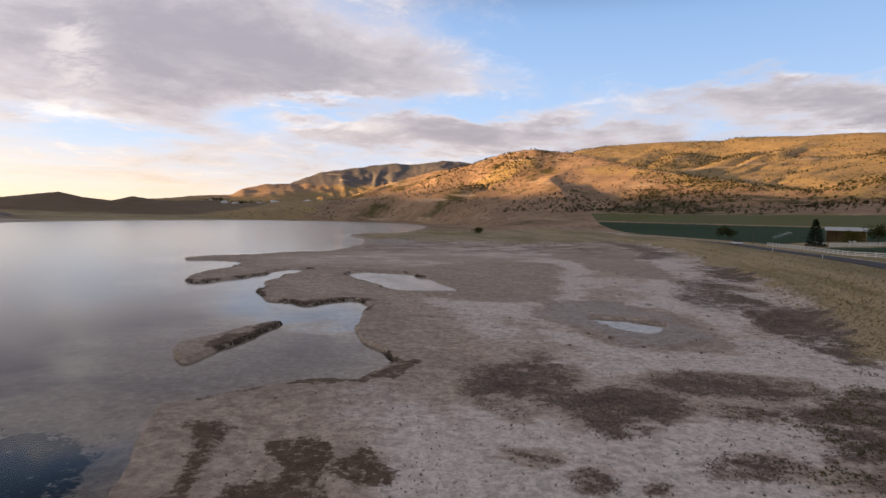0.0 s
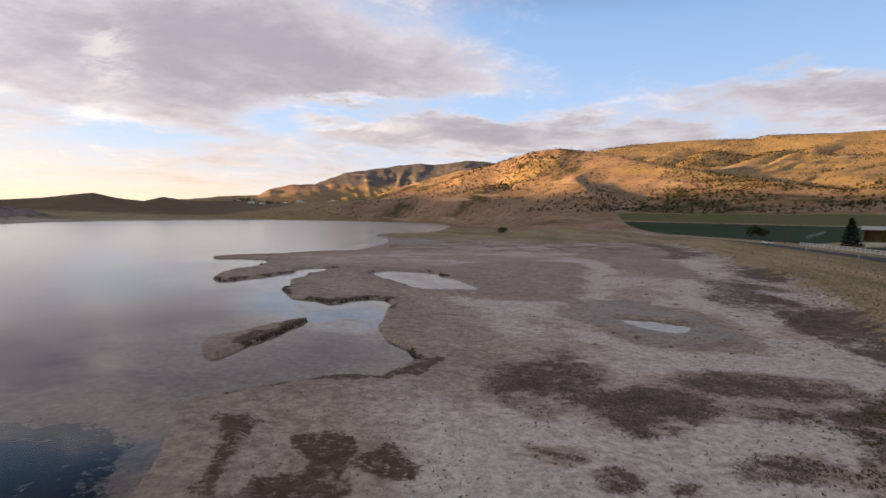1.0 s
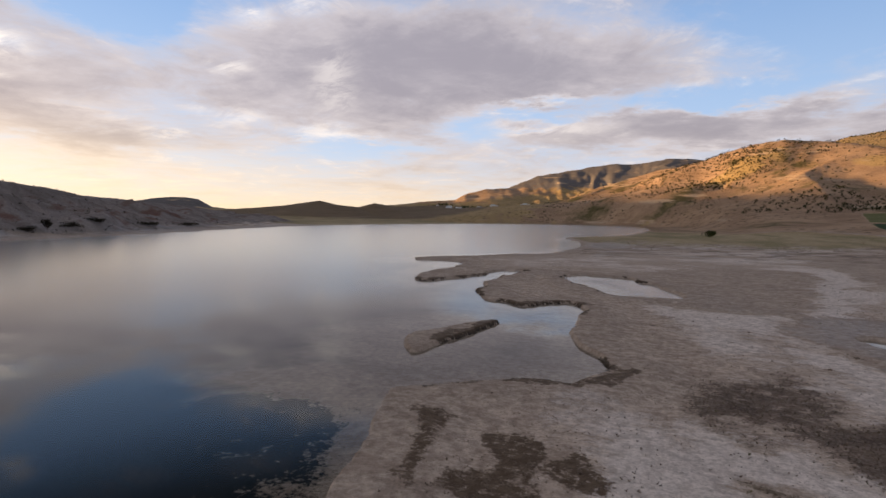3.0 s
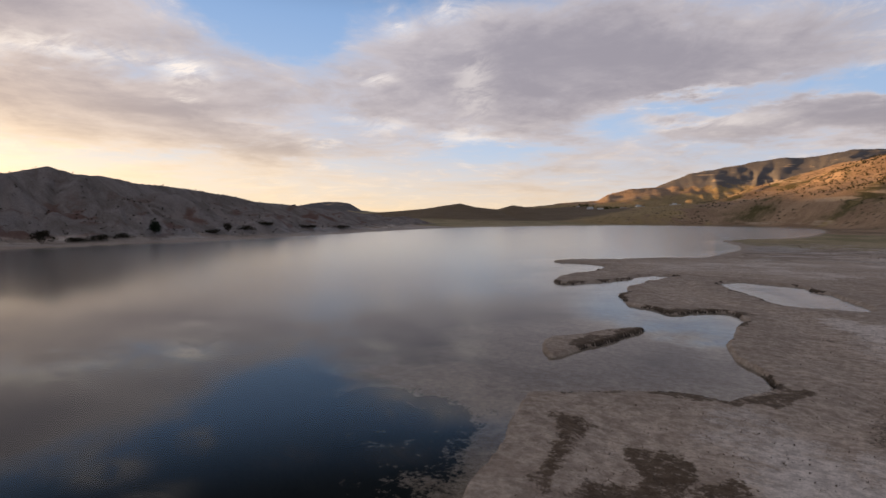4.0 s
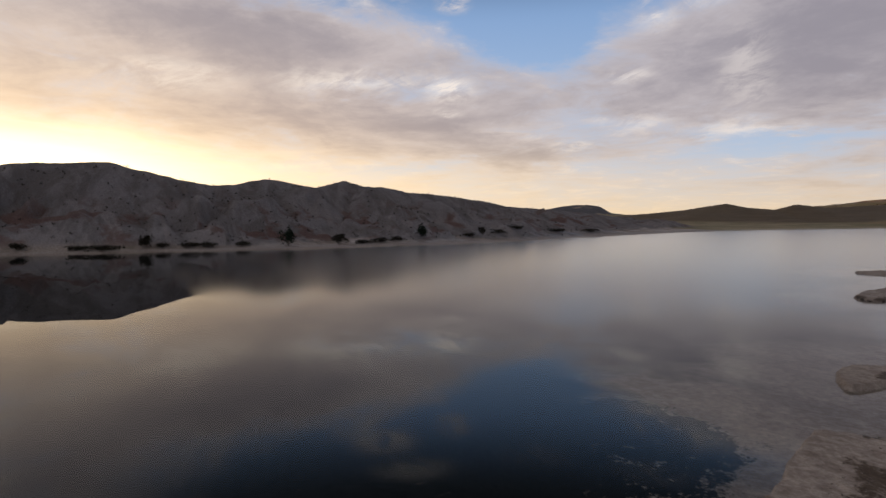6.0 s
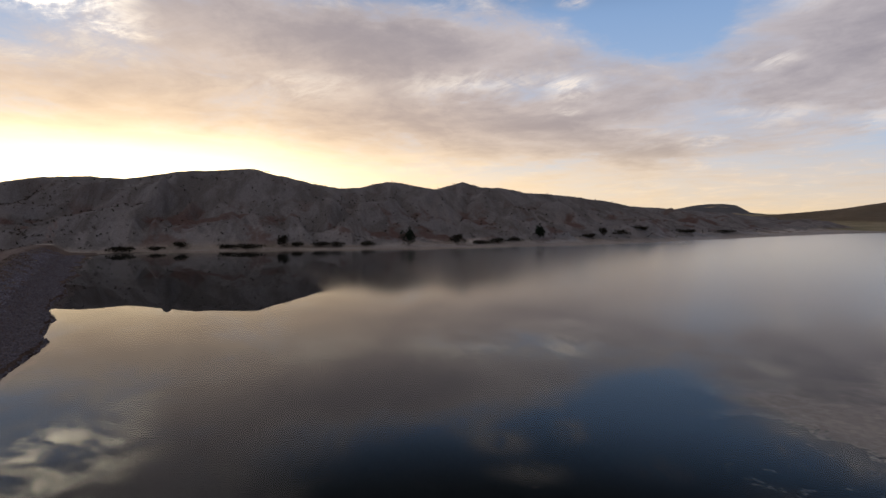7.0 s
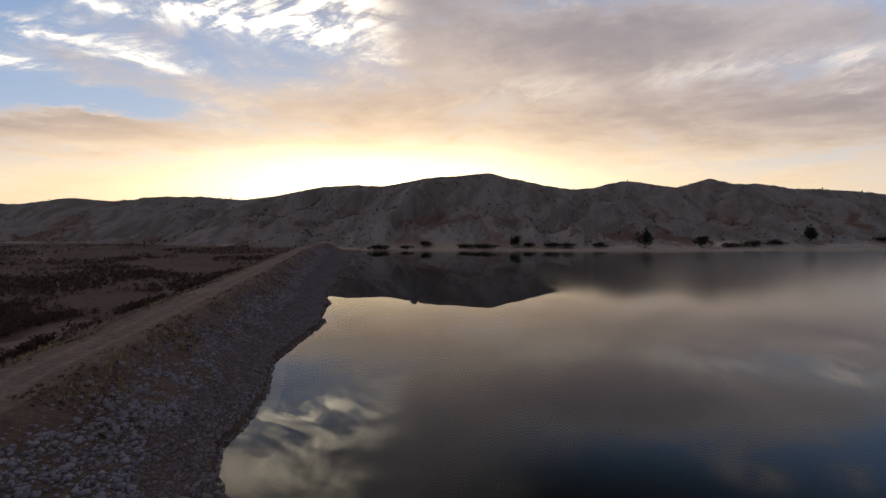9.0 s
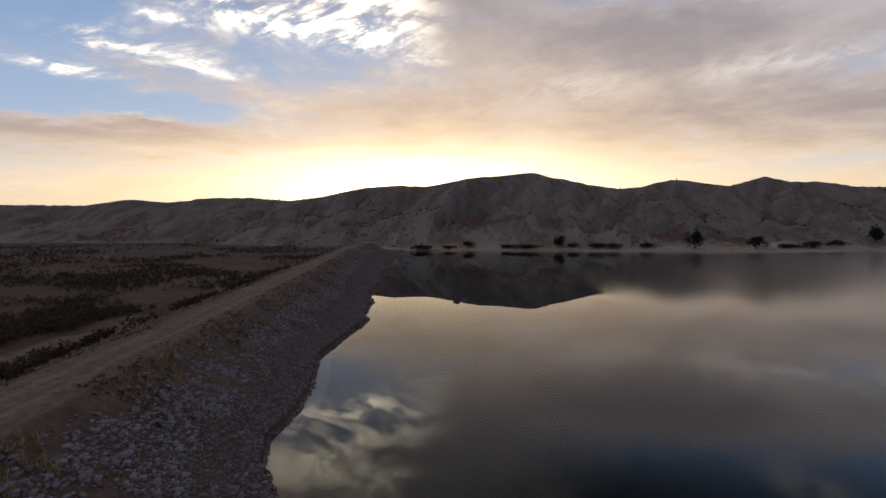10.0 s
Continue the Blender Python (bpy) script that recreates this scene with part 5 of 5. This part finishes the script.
def fence(line, label, gap=2.6, high=1.35):
    """White board fence: a post at each gap, three rails between two posts."""
    p = np.array(line, float)
    seg = np.r_[0, np.cumsum(np.hypot(*np.diff(p, axis=0).T))]
    n = int(seg[-1] // gap)
    t = np.linspace(0, seg[-1], n + 1)
    px, py = np.interp(t, seg, p[:, 0]), np.interp(t, seg, p[:, 1])
    pz = ground_at(np.stack([px, py], -1))
    ob = tagged(new("fence"), label, "fence")
    ob.location = (px[0], py[0], pz[0])
    base = Vector(ob.location)
    bm = bmesh.new()
    box(bm, 0.15, 0.15, high + 0.3, pose(0, 0, (high - 0.3) / 2), 0.015)
    post_mesh = bpy.data.meshes.new("post")
    bm.to_mesh(post_mesh)
    bm.free()
    post_mesh.materials.append(WHITE)
    for x, y, z in zip(px, py, pz):
        o = part("post", post_mesh, WHITE, ob)
        o.location = Vector((x, y, z)) - base
    for k in range(n):
        a, b = Vector((px[k], py[k], pz[k])) - base, Vector((px[k + 1], py[k + 1], pz[k + 1])) - base
        for h in (0.35, 0.75, 1.15):
            bm = bmesh.new()
            mid, d = (a + b) / 2 + Vector((0, 0, h)), b - a
            box(bm, d.length, 0.05, 0.18, Matrix.Translation(mid) @ d.to_track_quat("X", "Z").to_matrix().to_4x4())
            part("rail", bm, WHITE, ob)
    return ob


fence([(113, 190), (108, 165), (101, 135), (104, 118), (112, 96)], "white three-rail board fence along the road")
fence([(122, 172), (136, 168), (152, 160), (170, 148)], "white three-rail board fence round the farm yard")


# ---------- far village ----------
def cottage(x, y, turn, size, roof_mat):
    ob = stand("house", x, y, "small pale house in the far village", "house", "houses of the far village", turn, 0.2)
    bm = bmesh.new()
    box(bm, size, size * 0.7, 3.4, pose(0, 0, 1.7), 0.05)
    part("wall", bm, WHITE, ob)
    bm = bmesh.new()
    w, d = size / 2 + 0.5, size * 0.35 + 0.5
    vs = [bm.verts.new(v) for v in ((-w, -d, 3.4), (w, -d, 3.4), (w, d, 3.4), (-w, d, 3.4), (-w, 0, 5.6), (w, 0, 5.6))]
    for f in ((0, 1, 5, 4), (2, 3, 4, 5), (0, 4, 3), (1, 2, 5), (0, 3, 2, 1)):
        bm.faces.new([vs[i] for i in f])
    part("roof", bm, roof_mat, ob)
    for k in (-1, 1):
        bm = bmesh.new()
        box(bm, 1.2, 0.1, 1.2, pose(k * size * 0.25, -size * 0.35 - 0.03, 1.8))
        part("window", bm, GLASS, ob)


def village():
    rng = np.random.default_rng(11)
    a = np.radians(rng.uniform(13, 27, 900))
    r = rng.uniform(1450, 1800, 900)
    x, y = -np.sin(a) * r, np.cos(a) * r
    keep = fbm(x, y, 90, 3, 15) > -0.05
    tv = [leaf_clump(rng, 40, 0.16, (0.45, 0.45, 0.9, 0.08), 5) for _ in range(4)]
    scatter("village_trees", tv, x, y, keep, rng.uniform(5, 11, 900), TREE_GREEN, "dark trees among the houses of the far village", "trees")
    for k in range(16):
        aa, rr = radians(rng.uniform(13.5, 26.5)), rng.uniform(1380, 1480)
        cottage(-math.sin(aa) * rr, math.cos(aa) * rr, rng.uniform(0, 360), rng.uniform(9, 15), METAL_ROOF if k % 2 else TAN)


village()


# ---------- small things along the road and in the valley ----------
car(-420, -330, 30, CAR_WHITE, "white car parked far down the valley")


def marker(x, y):
    ob = stand("road_marker", x, y, "short white marker post on the road verge", "post", "marker posts along the road")
    bm = bmesh.new()
    tube(bm, 0.06, 0.05, (0, 0, 0), (0, 0, 1.1), 8)
    part("post", bm, WHITE, ob)
    bm = bmesh.new()
    box(bm, 0.1, 0.02, 0.18, pose(0, -0.06, 0.92), 0.005)
    part("reflector", bm, METAL_ROOF, ob, "pale reflector plate")


for mx, my in ((83, 119), (92, 152), (103, 205), (110, 250)):
    marker(mx, my)


def sprinkler_line(a, b, gap=14.0):
    """A wheel line that waters the field: a long pipe on spoked wheels."""
    p, q = np.array(a, float), np.array(b, float)
    n = max(2, int(np.hypot(*(q - p)) // gap))
    pts = [p + (q - p) * k / n for k in range(n + 1)]
    z = ground_at(pts)
    ob = tagged(new("sprinkler_line"), "thin metal wheel-line sprinkler standing in the green field", "sprinkler")
    ob.location = (p[0], p[1], z[0])
    base = Vector(ob.location)
    heading = math.degrees(math.atan2(q[1] - p[1], q[0] - p[0]))
    for k in range(n):
        bm = bmesh.new()
        tube(bm, 0.07, 0.07, Vector((*pts[k], z[k] + 0.9)) - base, Vector((*pts[k + 1], z[k + 1] + 0.9)) - base, 6)
        part("pipe", bm, METAL_ROOF, ob)
        bm = bmesh.new()
        c = Vector((*((pts[k] + pts[k + 1]) / 2), (z[k] + z[k + 1]) / 2 + 0.9)) - base
        m = Matrix.Translation(c) @ pose(0, 0, 0, 90, 0, heading + 90)
        for j in range(16):
            a0, a1 = j * math.pi / 8, (j + 1) * math.pi / 8
            tube(bm, 0.03, 0.03, m @ Vector((0.9 * math.cos(a0), 0.9 * math.sin(a0), 0)), m @ Vector((0.9 * math.cos(a1), 0.9 * math.sin(a1), 0)), 4)
        for j in range(4):
            a0 = j * math.pi / 4
            tube(bm, 0.02, 0.02, m @ Vector((0.9 * math.cos(a0), 0.9 * math.sin(a0), 0)), m @ Vector((-0.9 * math.cos(a0), -0.9 * math.sin(a0), 0)), 4)
        part("wheel", bm, METAL_ROOF, ob)


sprinkler_line((142, 235), (185, 290))


# dark scattered dung-sized clods and dead weeds on the flats, larger clumps set singly
CLUMPS = [(17.5, 55.6, 1.1), (15.8, 57.5, 0.8), (19.8, 52.5, 0.9), (12.5, 52.0, 0.7), (20.5, 48.5, 0.6), (24.5, 50.5, 0.7), (31, 62, 0.8), (35, 71, 0.9), (38, 80, 0.8), (29, 88, 1.0),
          (41, 96, 1.1), (33, 103, 0.9), (8.5, 66, 0.6), (3.2, 70, 0.6), (46, 104, 1.0), (52, 118, 1.2), (39, 121, 1.0), (27, 119, 0.8)]
for k, (x, y, w) in enumerate(CLUMPS):
    rng = np.random.default_rng(800 + k)
    ob = stand("weed_clump", x, y, "low dry brown weed clump on the salt crust", "weed", "weed clumps on the flats", rng.uniform(0, 360), 0.02)
    w *= 0.6
    v, f = leaf_clump(rng, 160, 0.10 * w, (w * 0.6, w * 0.45, w * 0.45, 0.0), 6)
    part("leaves", mesh_from("leaves", v, f, [SALTGRASS]), None, ob)
